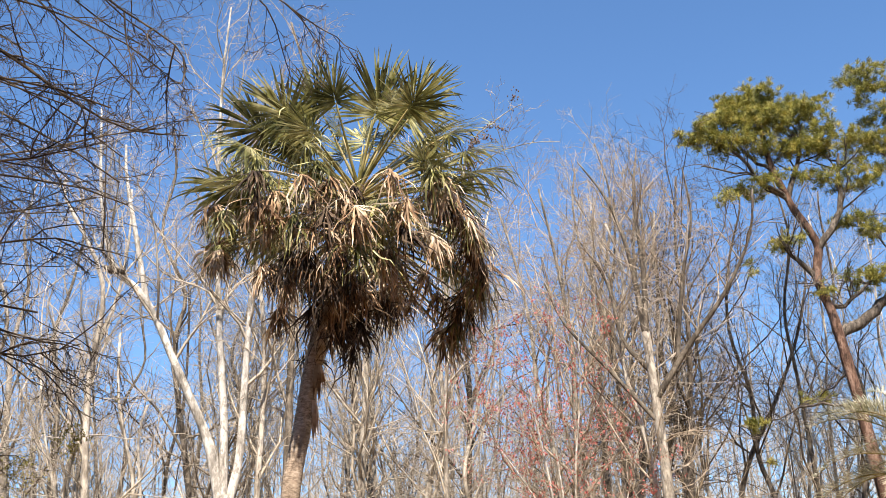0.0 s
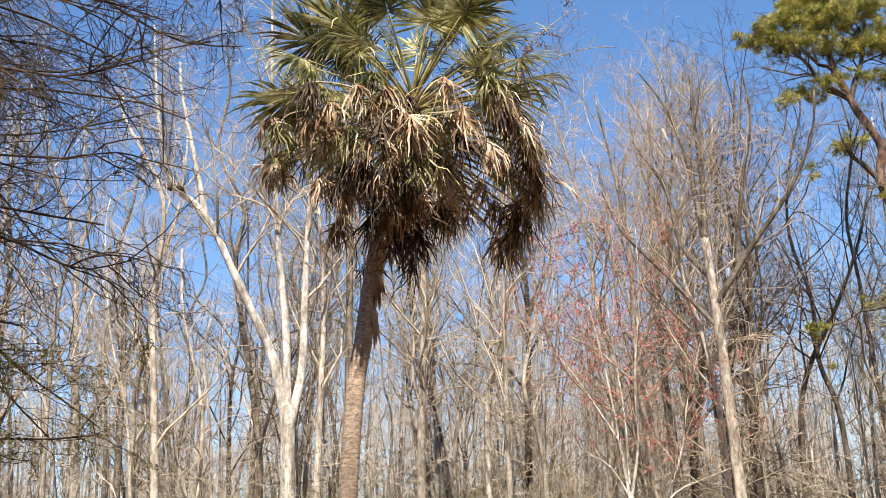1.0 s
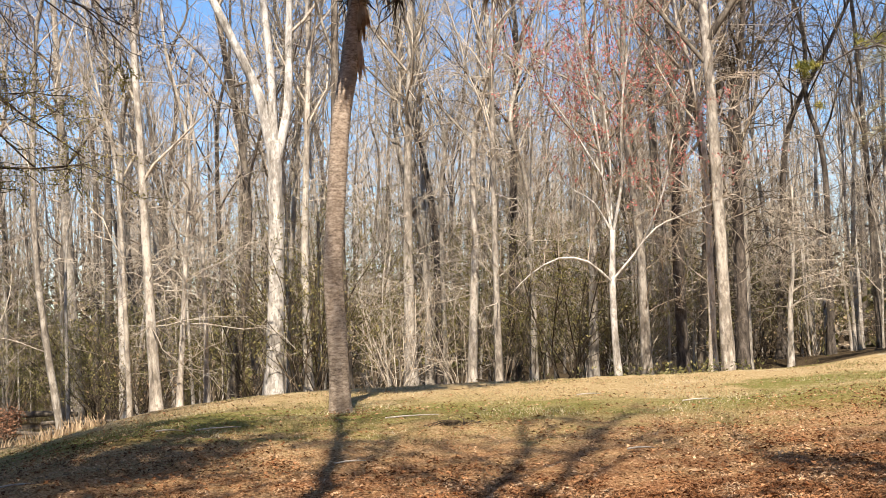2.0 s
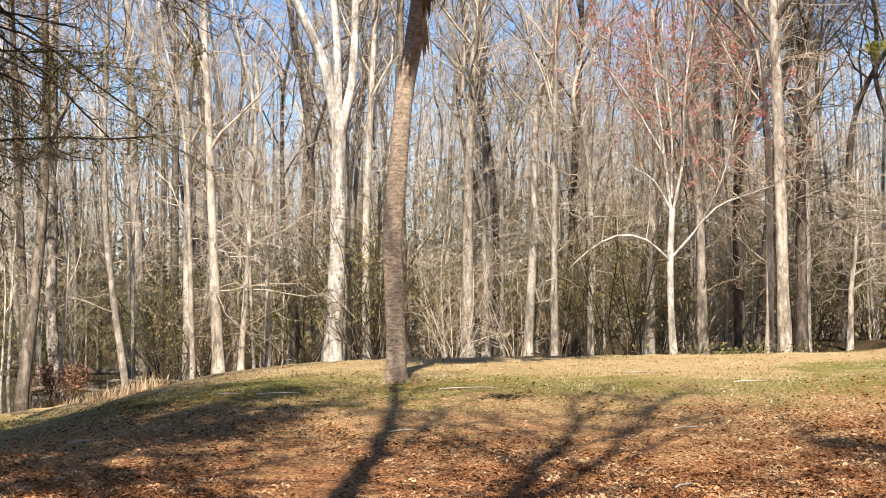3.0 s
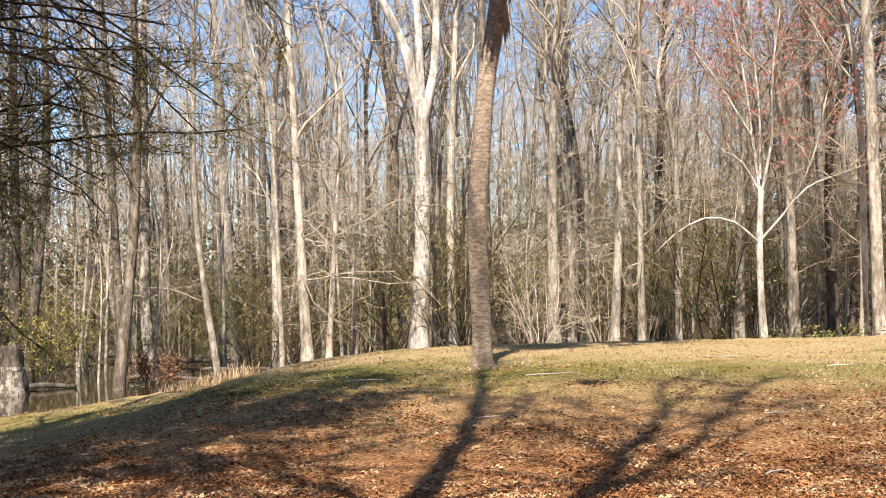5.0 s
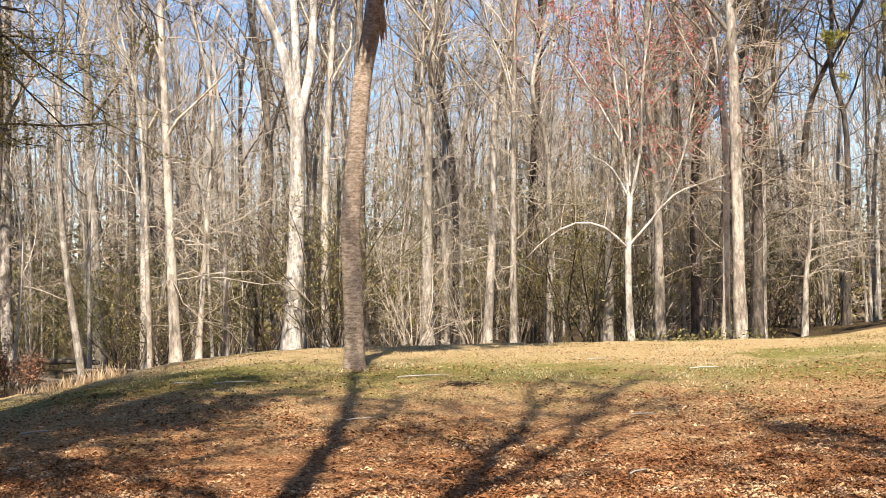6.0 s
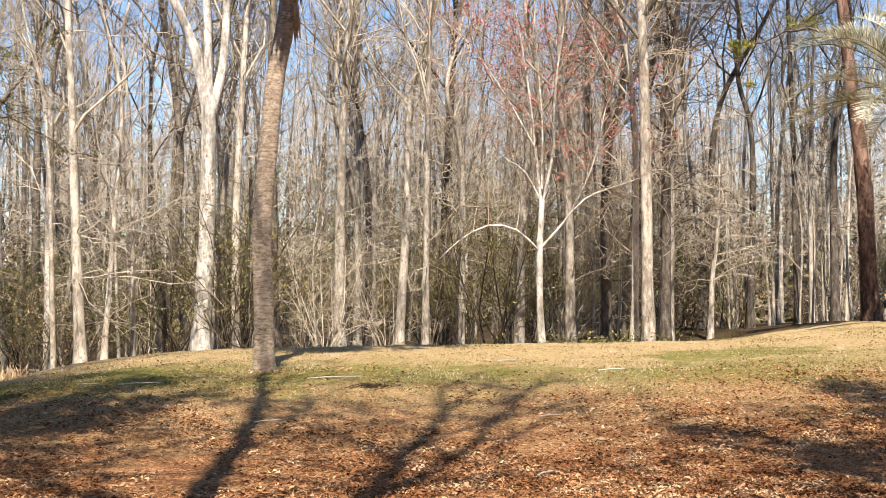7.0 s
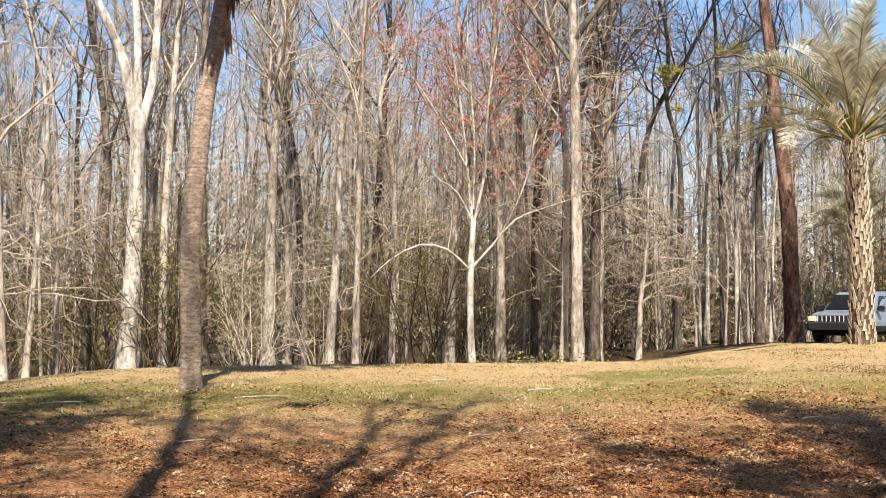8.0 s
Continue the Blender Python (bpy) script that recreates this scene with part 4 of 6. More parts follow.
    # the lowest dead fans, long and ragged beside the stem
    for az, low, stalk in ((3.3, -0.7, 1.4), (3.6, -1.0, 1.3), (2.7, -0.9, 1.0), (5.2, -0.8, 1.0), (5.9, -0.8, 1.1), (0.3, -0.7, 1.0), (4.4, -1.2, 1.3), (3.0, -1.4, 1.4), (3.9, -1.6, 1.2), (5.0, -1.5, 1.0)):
        fan(low, az, -52, stalk, 0.9, 0.3, 0.8, 90, 24, 0.8, worn_shaded)
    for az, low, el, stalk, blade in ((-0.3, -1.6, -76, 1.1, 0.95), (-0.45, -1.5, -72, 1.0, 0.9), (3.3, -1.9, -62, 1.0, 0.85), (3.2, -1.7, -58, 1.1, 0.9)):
        fan(low, az, el, stalk, blade, 0.25, 0.8, 70, 22, 0.82, worn_shaded)
    for x, z, n in ((0.60, 6.75, 8), (0.52, 6.15, 6), (0.74, 7.4, 8)):
        g = Geo()
        for k in range(n):
            p = np.array((x + rng.normal(0, 0.025), 17.92 + rng.normal(0, 0.03), z)) - o
            q = p + (rng.normal(0, 0.05), -0.03, -0.35 - 0.3 * rng.random())
            g.strip([p - (0.03, 0, 0), (p + q) / 2 - (0.035, 0.02, 0), q], [p + (0.03, 0, 0), (p + q) / 2 + (0.035, -0.02, 0), q + (0.01, 0, 0)])
        part("dry_scrap", g.mesh("dry_scrap", FROND_DEAD, False), palm, "pale dry leaf scrap stuck to the stem")


fan_palm()


# ---- feather palms by the drive ----
def cut_boot():
    """The stub of an old leaf: a broad scale that leans outward and ends in a pale cut."""
    me = bpy.data.meshes.new("leaf_base")
    rows = [(-0.12, 0.0, 0.052, 0.012), (0.02, 0.018, 0.046, 0.026), (0.14, 0.034, 0.038, 0.028), (0.20, 0.048, 0.028, 0.020)]
    v = [(x + t * q, w * p, z) for z, x, w, t in rows for p, q in ((-1, 0), (-0.6, 1), (0.6, 1), (1, 0))]
    f = [(4 * i + j, 4 * i + (j + 1) % 4, 4 * i + 4 + (j + 1) % 4, 4 * i + 4 + j) for i in range(3) for j in range(4)]
    me.from_pydata(v, [], f + [(12, 13, 14, 15)])
    me.materials.append(BOOT)
    return me


FIBRE = bark("palm_fibre", (0.03, 0.02, 0.013), (0.085, 0.058, 0.037), (0.17, 0.12, 0.08), 14, 0.55)


def feather_palm(seed, x, y, top, fronds, label, trunk_r=0.27, length=3.7):
    rng = np.random.default_rng(seed)
    o = np.array((x, y, float(ground(x, y))))
    palm = empty("feather_palm", pose(*o), label, "palm tree", "feather palms by the drive")
    top = np.asarray(top) - o
    pts = spline([(0, 0, -0.15), top * 0.5 + (0.05, 0, 0), top], 0.25)
    g = Geo()
    rough_trunk(g, pts, trunk_r, trunk_r * 0.86, 16, rng, 0.2, 6, 0.04)
    part("trunk", g.mesh("trunk", FIBRE), palm, "brown fibrous stem clad in old leaf bases")
    boot = cut_boot()
    n = int(np.linalg.norm(top) / 0.0175)
    for i in range(n):
        u = (i + 0.5) / n
        p = top * u + np.array((0.05, 0, 0)) * math.sin(math.pi * u)
        az = i * 2.39996 + rng.normal(0, 0.1)
        r = trunk_r * (1 - 0.14 * u + 0.2 * math.exp(-u * 9)) * (0.93 + 0.08 * rng.random())
        grow = 0.78 + 0.2 * u + 0.12 * rng.random()
        part("leaf_base", boot, palm, "", Matrix.Translation(Vector(p) + Vector((r * math.cos(az), r * math.sin(az), -0.05))) @ Euler((rng.normal(0, 0.12), rng.normal(0.05, 0.1), az)).to_matrix().to_4x4() @ Matrix.Scale(grow, 4))
    for i in range(fronds):
        u = i / (fronds - 1)
        az = i * 2.39996 + rng.normal(0, 0.15)
        el = math.radians(80 - 56 * u ** 0.8 + rng.normal(0, 6))
        if u > 0.45 and abs((az + 1.7 + math.pi) % (2 * math.pi) - math.pi) < 0.8:
            continue
        d = np.array((math.cos(el) * math.cos(az), math.cos(el) * math.sin(az), math.sin(el)))
        p = top + (0, 0, 0.12 - 0.3 * u)
        ln = length * (0.88 + 0.24 * rng.random())
        seg = 16
        line, dirs = [p], [d]
        for s in range(seg):
            d = unit(d + (0, 0, -0.025 - 0.155 * (s / seg) ** 1.2))
            p = p + d * ln / seg
            line.append(p)
            dirs.append(d)
        leaf, rib = Geo(), Geo()
        rib.tube(line, np.linspace(0.034, 0.006, seg + 1), 5)
        for s in range(92):
            t = 0.26 + 0.74 * s / 91
            j = min(seg - 1, int(t * seg))
            q = line[j] + (line[j + 1] - line[j]) * (t * seg - j)
            dd = dirs[j + 1]
            side = unit(np.cross(dd, (0, 0, 1)) + 1e-6)
            up = np.cross(side, dd)
            for sg in (-1, 1):
                w = unit(0.62 * dd + sg * 0.62 * side + 0.40 * up + rng.normal(0, 0.12, 3))
                L = (0.62 * math.sin(math.pi * (0.15 + 0.75 * t)) + 0.12) * (0.75 + 0.4 * rng.random())
                wv = unit(np.cross(w, up)) * 0.0115
                m1 = q + w * L * 0.5
                e = m1 + unit(w + (0, 0, -0.3)) * L * 0.5
                leaf.strip([q - wv * 0.6, m1 - wv, e], [q + wv * 0.6, m1 + wv, e + wv * 0.1])
        f = part("frond", leaf.mesh("frond", FROND_PALE, False), palm)
        part("rib", rib.mesh("rib", STALK), f)


feather_palm(201, 16.6, 25.7, (16.55, 25.8, 5.95), 48, "stout feather palm with arching silvery-green fronds")
feather_palm(202, 24.2, 37.5, (24.2, 37.5, 4.7), 26, "smaller feather palm standing behind the car", 0.24, 2.3)


# ---- pine ----
def needle_clump(geo, rng, at, radius, count):
    """Tufts of long needles that radiate from twig ends, brushed upward."""
    tufts = max(3, count // 22)
    c = np.asarray(at) + rng.normal(0, 0.5, (tufts, 3)) * radius * np.array((1.0, 1.0, 0.5))
    lean = rng.normal(0, 0.5, (tufts, 3)) + (0, 0, 0.5)
    c, lean = np.repeat(c, 36, 0), np.repeat(lean, 36, 0)
    d = rng.normal(0, 0.75, c.shape) + lean
    d /= np.linalg.norm(d, axis=1)[:, None]
    w = np.cross(d, rng.normal(0, 1, c.shape))
    w /= np.linalg.norm(w, axis=1)[:, None] + 1e-9
    ln = (0.13 + 0.08 * rng.random(len(c)))[:, None]
    w = w * 0.0065
    geo.quads(np.stack([c - w * 0.6, c + w * 0.6, c + d * ln + w, c + d * ln - w], 1))


def pine_tree():
    rng = np.random.default_rng(55)
    o = np.array((17.94, 31.3, float(ground(17.94, 31.3))))
    tree = empty("pine_tree", pose(*o), "tall loblolly pine with reddish bark and a broad open crown", "tree")
    knots = np.array([(17.94, 31.3, 0.2), (17.85, 31.35, 3), (17.8, 31.4, 5.0), (17.6, 31.5, 7.1), (17.45, 31.65, 9.4), (17.34, 31.8, 11.2), (17.2, 31.9, 12.5), (16.97, 32.0, 13.6), (17.2, 32.0, 14.6), (17.02, 32.0, 15.2), (16.59, 32.0, 16.0), (16.4, 32.0, 16.5), (16.1, 32.1, 17.6), (15.9, 32.1, 19.4)])
    pts = spline(knots - o, 0.4)
    g = Geo()
    rough_trunk(g, pts, 0.28, 0.085, 16, rng, 0.35, 5, 0.07)
    part("trunk", g.mesh("trunk", PINE_BARK), tree, "reddish plated bark")
    limbs = [([(17.2, 32.0, 14.6), (17.6, 31.8, 15.2), (18.07, 31.7, 15.9), (18.13, 31.7, 16.8), (18.4, 31.8, 18.0)], 0.13), ([(16.97, 32.0, 13.6), (16.4, 31.9, 14.16), (15.97, 31.8, 14.6), (15.89, 31.8, 15.2)], 0.10),
             ([(16.44, 32.0, 16.37), (15.6, 32.0, 16.95), (14.93, 31.9, 17.8), (14.1, 31.9, 18.4)], 0.10), ([(16.44, 32.0, 16.37), (16.76, 32.2, 17.0), (17.24, 32.3, 18.1), (17.54, 32.3, 19.3)], 0.11), ([(17.25, 31.9, 12.6), (17.58, 31.8, 12.6), (18.12, 31.6, 13.0), (18.65, 31.5, 13.4)], 0.09),
             ([(16.44, 32.0, 16.37), (15.3, 31.7, 17.0), (14.15, 31.5, 17.1), (13.3, 31.4, 17.2)], 0.06), ([(17.3, 31.9, 11.6), (18.6, 31.8, 12.4), (19.7, 31.7, 13.6), (20.3, 31.7, 15.4), (20.6, 31.7, 17.5), (20.4, 31.7, 19.7)], 0.19), ([(20.2, 31.7, 14.9), (19.5, 31.7, 15.1), (19.0, 31.7, 15.3), (18.73, 31.7, 15.9)], 0.07),
             ([(17.4, 31.65, 9.4), (16.2, 32.2, 9.5), (15.3, 32.7, 9.2), (14.65, 33.0, 9.0)], 0.05), ([(17.35, 31.7, 10.4), (17.0, 32.2, 10.1), (16.75, 32.8, 9.9)], 0.04), ([(17.0, 31.9, 13.3), (16.7, 31.7, 13.3), (16.3, 31.5, 13.2)], 0.05), ([(16.2, 32.1, 17.3), (15.4, 32.6, 18.4), (14.9, 32.8, 19.6)], 0.07)]
    for k, r in limbs:
        g = Geo()
        line = spline(np.array(k) - o, 0.3)
        line = line + np.vstack([np.zeros(3), rng.normal(0, 0.035, (len(line) - 1, 3))])
        g.tube(line, np.linspace(r, r * 0.35, len(line)), 7)
        for i in range(9):
            s = int((0.35 + 0.65 * rng.random()) * (len(line) - 1))
            branch(g, rng, line[s], (rng.normal(0, 0.7), rng.normal(0, 0.7), 0.45), 1.3, r * 0.3, 0, [(4, 4, 0.05, 0.22, 4, 48, 0.5), (3, 3, 0.05, 0.25, 0, 0, 0)])
        part("limb", g.mesh("limb", DARK_BARK), tree)
    # needle heads: layered tufts, thick in the upper crown, thin and ragged below
    heads = [(15.89, 32.2, 20.1, 1.0, 0.5, 20), (14.5, 31.9, 18.9, 0.95, 0.5, 16), (13.5, 31.6, 18.3, 0.65, 0.4, 9), (16.1, 31.6, 19.1, 1.1, 0.55, 20), (17.5, 32.2, 19.5, 1.0, 0.45, 16), (16.5, 31.5, 18.1, 1.0, 0.45, 16), (17.95, 31.8, 18.4, 0.95, 0.5, 15), (19.1, 31.8, 18.3, 0.85, 0.55, 13),
             (18.2, 31.6, 16.9, 0.9, 0.45, 12), (15.6, 31.7, 16.7, 1.1, 0.22, 9), (14.0, 31.5, 16.2, 0.45, 0.35, 4), (20.0, 31.7, 20.7, 1.0, 0.7, 18), (20.8, 31.7, 19.6, 1.1, 0.7, 18), (20.6, 31.7, 18.3, 0.9, 0.5, 11), (19.0, 31.7, 15.0, 0.8, 0.22, 5), (16.2, 31.8, 14.6, 0.6, 0.22, 4), (18.1, 31.7, 15.5, 0.7, 0.25, 5),
             (18.4, 31.5, 13.4, 0.9, 0.28, 8), (16.7, 31.6, 13.0, 0.5, 0.15, 3), (14.8, 31.8, 13.9, 0.3, 0.45, 2), (15.0, 32.2, 19.7, 0.9, 0.4, 12), (16.9, 32.4, 19.9, 0.8, 0.4, 10), (15.0, 31.5, 18.1, 0.9, 0.4, 12), (18.3, 32.2, 20.2, 0.4, 0.35, 3), (19.7, 31.6, 17.2, 0.7, 0.3, 5), (17.2, 31.7, 17.0, 0.5, 0.25, 4),
             (14.6, 33.0, 9.0, 0.42, 0.12, 4), (16.75, 32.9, 9.92, 0.5, 0.15, 4), (19.6, 31.7, 12.9, 0.7, 0.25, 5), (14.9, 32.9, 7.9, 0.15, 0.1, 1)]
    for x, y, z, rx, rz, n in heads:
        g = Geo()
        for i in range(int(n * 1.3)):
            p = rng.normal(0, 1, 3)
            p = p / np.linalg.norm(p) * rng.random() ** 0.4
            needle_clump(g, rng, np.array((x + rx * p[0], y + rx * p[1], z + rz * p[2])) - o, 0.36 if rx > 0.5 else rx * 0.6, 200 if rx > 0.5 else 120)
        part("needle_crown", g.mesh("needle_crown", NEEDLE, False), tree, "yellow-green pine needles")


pine_tree()


# ---- the tree overhead beside the lawn ----
def overhanging_tree():
    """A bare tree just outside the view whose drooping limbs hang over the swamp's edge."""
    rng = np.random.default_rng(63)
    x, y = -7.6, 11.6
    o = np.array((x, y, float(ground(x, y))))
    trunk, crown, tips = Geo(), Geo(), Geo()
    pts = spline([(0, 0, -0.2), (0.1, 0, 4), (0.2, 0.2, 9), (0.3, 0.3, 14), (0.4, 0.3, 17)], 0.5)
    rough_trunk(trunk, pts, 0.24, 0.03, 12, rng, 0.5)
    spec = [(10, 5, -0.03, 0.12, 13, 46, 0.34), (6, 3, -0.03, 0.22, 7, 42, 0.48), (4, 3, -0.06, 0.25, 0, 0, 0)]
    for i in range(46):
        z = 3.4 + 12.5 * i / 45
        az = rng.normal(0.46, 0.32)
        d = (math.cos(az), math.sin(az), 0.16 + 0.22 * rng.random() - 0.01 * z)
        s = int(z / 17 * (len(pts) - 1))
        reach = (4.4 + 0.42 * (z - 3.4)) * (0.75 + 0.4 * rng.random()) if z < 8 else 6.7 * (0.65 + 0.4 * rng.random())
        branch(crown, rng, pts[s], d, reach, 0.025, 0, spec, 0.0037)
    fine = [(9, 4, -0.02, 0.16, 12, 50, 0.4), (6, 3, -0.04, 0.26, 6, 45, 0.5), (3, 3, -0.06, 0.28, 0, 0, 0)]
    for i in range(34):
        z = 2.6 + 6.2 * i / 33
        az = rng.normal(0.55, 0.3)
        branch(crown, rng, pts[int(z / 17 * (len(pts) - 1))], (math.cos(az), math.sin(az), 0.1 + 0.25 * rng.random()), (3.4 + 0.3 * (z - 2.6)) * (0.7 + 0.4 * rng.random()), 0.018, 0, fine, 0.0035)
    for i in range(14):
        z = 5 + 10 * i / 13
        az = 0.5 + math.pi + rng.normal(0, 0.9)
        branch(crown, rng, pts[int(z / 17 * (len(pts) - 1))], (math.cos(az), math.sin(az), 0.3), 3.6, 0.05, 0, CROWN)
    # long limbs that droop far over the lawn, each with hanging twigs
    droop = [(6, 4, -0.05, 0.16, 7, 50, 0.45), (5, 3, -0.10, 0.22, 5, 45, 0.5), (4, 3, -0.14, 0.25, 0, 0, 0)]
    for knots, r in (([(-7.3, 11.7, 9.6), (-5.5, 11.3, 9.3), (-3.89, 11.0, 8.7), (-2.99, 11.0, 8.25), (-2.19, 11.0, 7.65), (-1.6, 11.0, 7.33), (-1.0, 11.0, 7.28)], 0.05), ([(-7.3, 11.7, 10.4), (-5.2, 10.6, 9.8), (-3.38, 10.0, 9.0), (-2.27, 10.0, 8.63), (-1.58, 10.0, 8.13), (-1.07, 10.0, 7.76), (-0.95, 10.0, 7.5)], 0.04),
                     ([(-7.2, 11.7, 12.0), (-4.6, 10.5, 10.6), (-2.32, 10.0, 9.4), (-1.17, 10.0, 8.95), (-0.48, 10.0, 8.6), (0.0, 10.0, 8.3), (0.2, 10.0, 8.1)], 0.035), ([(-7.4, 11.6, 7.4), (-5.2, 11.2, 7.3), (-3.7, 11.0, 7.1), (-2.86, 11.0, 6.94), (-2.31, 11.0, 7.05), (-1.76, 11.0, 7.2)], 0.035),
                     ([(-7.4, 11.6, 6.4), (-5.2, 11.5, 6.3), (-3.74, 11.5, 6.3), (-2.9, 11.5, 6.24), (-2.35, 11.5, 6.3), (-1.9, 11.5, 6.0)], 0.03), ([(-7.5, 11.6, 5.6), (-5.2, 12.0, 5.7), (-3.79, 12.0, 5.6), (-2.9, 12.0, 5.2), (-2.5, 12.0, 5.2), (-2.1, 12.0, 5.3)], 0.03),
                     ([(-7.3, 11.7, 11.2), (-5.0, 11.2, 10.4), (-3.2, 10.8, 9.6), (-2.2, 10.6, 9.3), (-1.3, 10.5, 8.6)], 0.035), ([(-7.3, 11.7, 8.4), (-5.4, 12.2, 8.3), (-3.8, 12.2, 8.0), (-3.0, 12.2, 7.8), (-2.4, 12.2, 7.3)], 0.035)):
        line = spline(np.array(knots) - o, 0.3)
        crown.tube(line, np.linspace(r, 0.006, len(line)), 6)
        for i in range(17):
            u = 0.25 + 0.73 * (i + rng.random()) / 17
            s = int(u * (len(line) - 1))
            branch(crown, rng, line[s], unit(line[s + 1] - line[s]) + rng.normal(0, 0.5, 3) + (0, 0, 0.1), (2.0 - 1.1 * u) * (0.7 + 0.6 * rng.random()), 0.010, 0, droop, 0.0046)
    crown.tube(np.array([(-2.35, 14.05, 9.4), (-2.33, 14.05, 8.6), (-2.30, 14.05, 7.9), (-2.28, 14.06, 7.2)]) - o, (0.004, 0.006, 0.012, 0.007), 5)
    v = crown.points()
    n = 36000
    low = v[v[:, 2] + o[2] < 4.4]
    q = low[rng.integers(0, len(low), n)] + rng.normal(0, 0.035, (n, 3))
    a = rng.normal(0, 1, (n, 3))
    a /= np.linalg.norm(a, axis=1)[:, None]
    b = np.cross(a, rng.normal(0, 1, (n, 3)))
    b /= np.linalg.norm(b, axis=1)[:, None] + 1e-9
    tips.quads(np.stack([q - a * 0.020, q + b * 0.008, q + a * 0.020, q - b * 0.008], 1))
    t = put_tree("bare_tree", x, y, (trunk.mesh("trunk", GREY_BARK), crown.mesh("crown", DARK_TWIG)), "bare tree with long drooping dark limbs over the lawn", "tree")
    part("catkin_haze", tips.mesh("catkin_haze", GOLD, False), t, "tiny yellow-brown catkins")


overhanging_tree()


def leaves_on(rng, me, count, size, mat):
    """Small leaves on the twigs of a crown."""
    g = Geo()
    v = np.array([q.co[:] for q in me.vertices])
    q = v[rng.integers(0, len(v), count)] + rng.normal(0, 0.12, (count, 3))
    a = rng.normal(0, 1, (count, 3))
    a /= np.linalg.norm(a, axis=1)[:, None]
    b = np.cross(a, rng.normal(0, 1, (count, 3)))
    b /= np.linalg.norm(b, axis=1)[:, None] + 1e-9
    g.quads(np.stack([q - a * size, q + b * size * 0.55, q + a * size, q - b * size * 0.55], 1))
    return g.mesh("foliage", mat, False)


def twin_stemmed_tree():
    """The bare tree beside the camera: two stems from one foot, whose shadows reach across the lawn to the palm."""
    rng = np.random.default_rng(91)
    x, y = -1.31, 1.5
    o = np.array((x, y, 0))
    trunk, crown = Geo(), Geo()
    stems = [([(-1.31, 1.5, -0.2), (-1.33, 1.5, 4), (-1.31, 1.5, 9), (-1.32, 1.5, 13), (-1.45, 1.5, 16), (-1.75, 1.5, 19.5), (-1.95, 1.5, 23.5)], 0.20, 0.05, 12), ([(-1.25, 1.5, 0.3), (-1.0, 1.2, 3), (-0.6, 1.1, 6), (-0.17, 1.0, 9), (0.25, 1.0, 11.8), (0.69, 1.0, 14.7), (0.8, 1.0, 18)], 0.17, 0.04, 12),
             ([(-1.31, 1.5, 7.2), (-1.7, 1.5, 8.7), (-2.8, 1.5, 10.4), (-3.94, 1.5, 12.0), (-4.6, 1.5, 14)], 0.075, 0.02, 7), ([(-0.15, 1.0, 9.2), (0.7, 1.1, 11.4), (1.45, 1.1, 14.6), (1.9, 1.1, 17)], 0.085, 0.02, 7), ([(-1.3, 1.5, 8.4), (-0.7, 1.5, 9.2), (0.2, 1.6, 10.2), (1.4, 1.7, 11.4)], 0.05, 0.015, 6)]
    for knots, a, b, n in stems:
        pts = spline(np.array(knots) - o, 0.4)
        pts = pts + np.vstack([np.zeros((2, 3)), rng.normal(0, 0.03, (len(pts) - 2, 3))])
        rough_trunk(trunk, pts, a, b, 12, rng, 0.3 if a == 0.20 else 0)
        for i in range(n):
            u = 0.5 + 0.48 * (i + rng.random()) / n
            az = i * 2.4 + rng.random()
            branch(crown, rng, pts[int(u * (len(pts) - 1))], (0.65 * math.cos(az), 0.65 * math.sin(az), 0.7), 3.6 * (1.3 - 0.6 * u), 0.045, 0, CROWN)
    put_tree("bare_tree", x, y, (trunk.mesh("trunk", GREY_BARK), crown.mesh("crown", TWIG)), "twin-stemmed bare hardwood on the near lawn", "tree", "trees of the near lawn", 0.0)


def shade_trees():
    """Trees beside and behind the camera, whose shadows fall across the lawn."""
    for x, y, h, w, lean, seed, first, reach, count in ((-5.7, -0.6, 19, 0.5, -0.1, 1, 0.60, 6.5, 24000), (3.5, -1.2, 17, 0.34, 0.1, 2, 0.45, 5.0, 0), (6.2, -1.8, 17, 0.42, 0.2, 3, 0.55, 6.0, 14000), (-10.6, -1.6, 19, 0.42, 0.3, 4, 0.45, 6.0, 12000)):
        rng = np.random.default_rng(seed)
        meshes = tree_meshes(rng, [(lean, 0, h * 0.35), (lean * 2, 0, h * 0.6)], w / 2, h, 28 if count else 20, first, reach, GREY_BARK, TWIG, CROWN, 52, sides=12, side=0)
        t = put_tree("evergreen_tree" if count else "bare_tree", x, y, meshes, "evergreen oak on the near lawn" if count else "bare hardwood on the near lawn", "tree", "trees of the near lawn")
        if count:
            part("foliage", leaves_on(rng, meshes[1], count, 0.10, BUSH), t, "dark evergreen leaves")


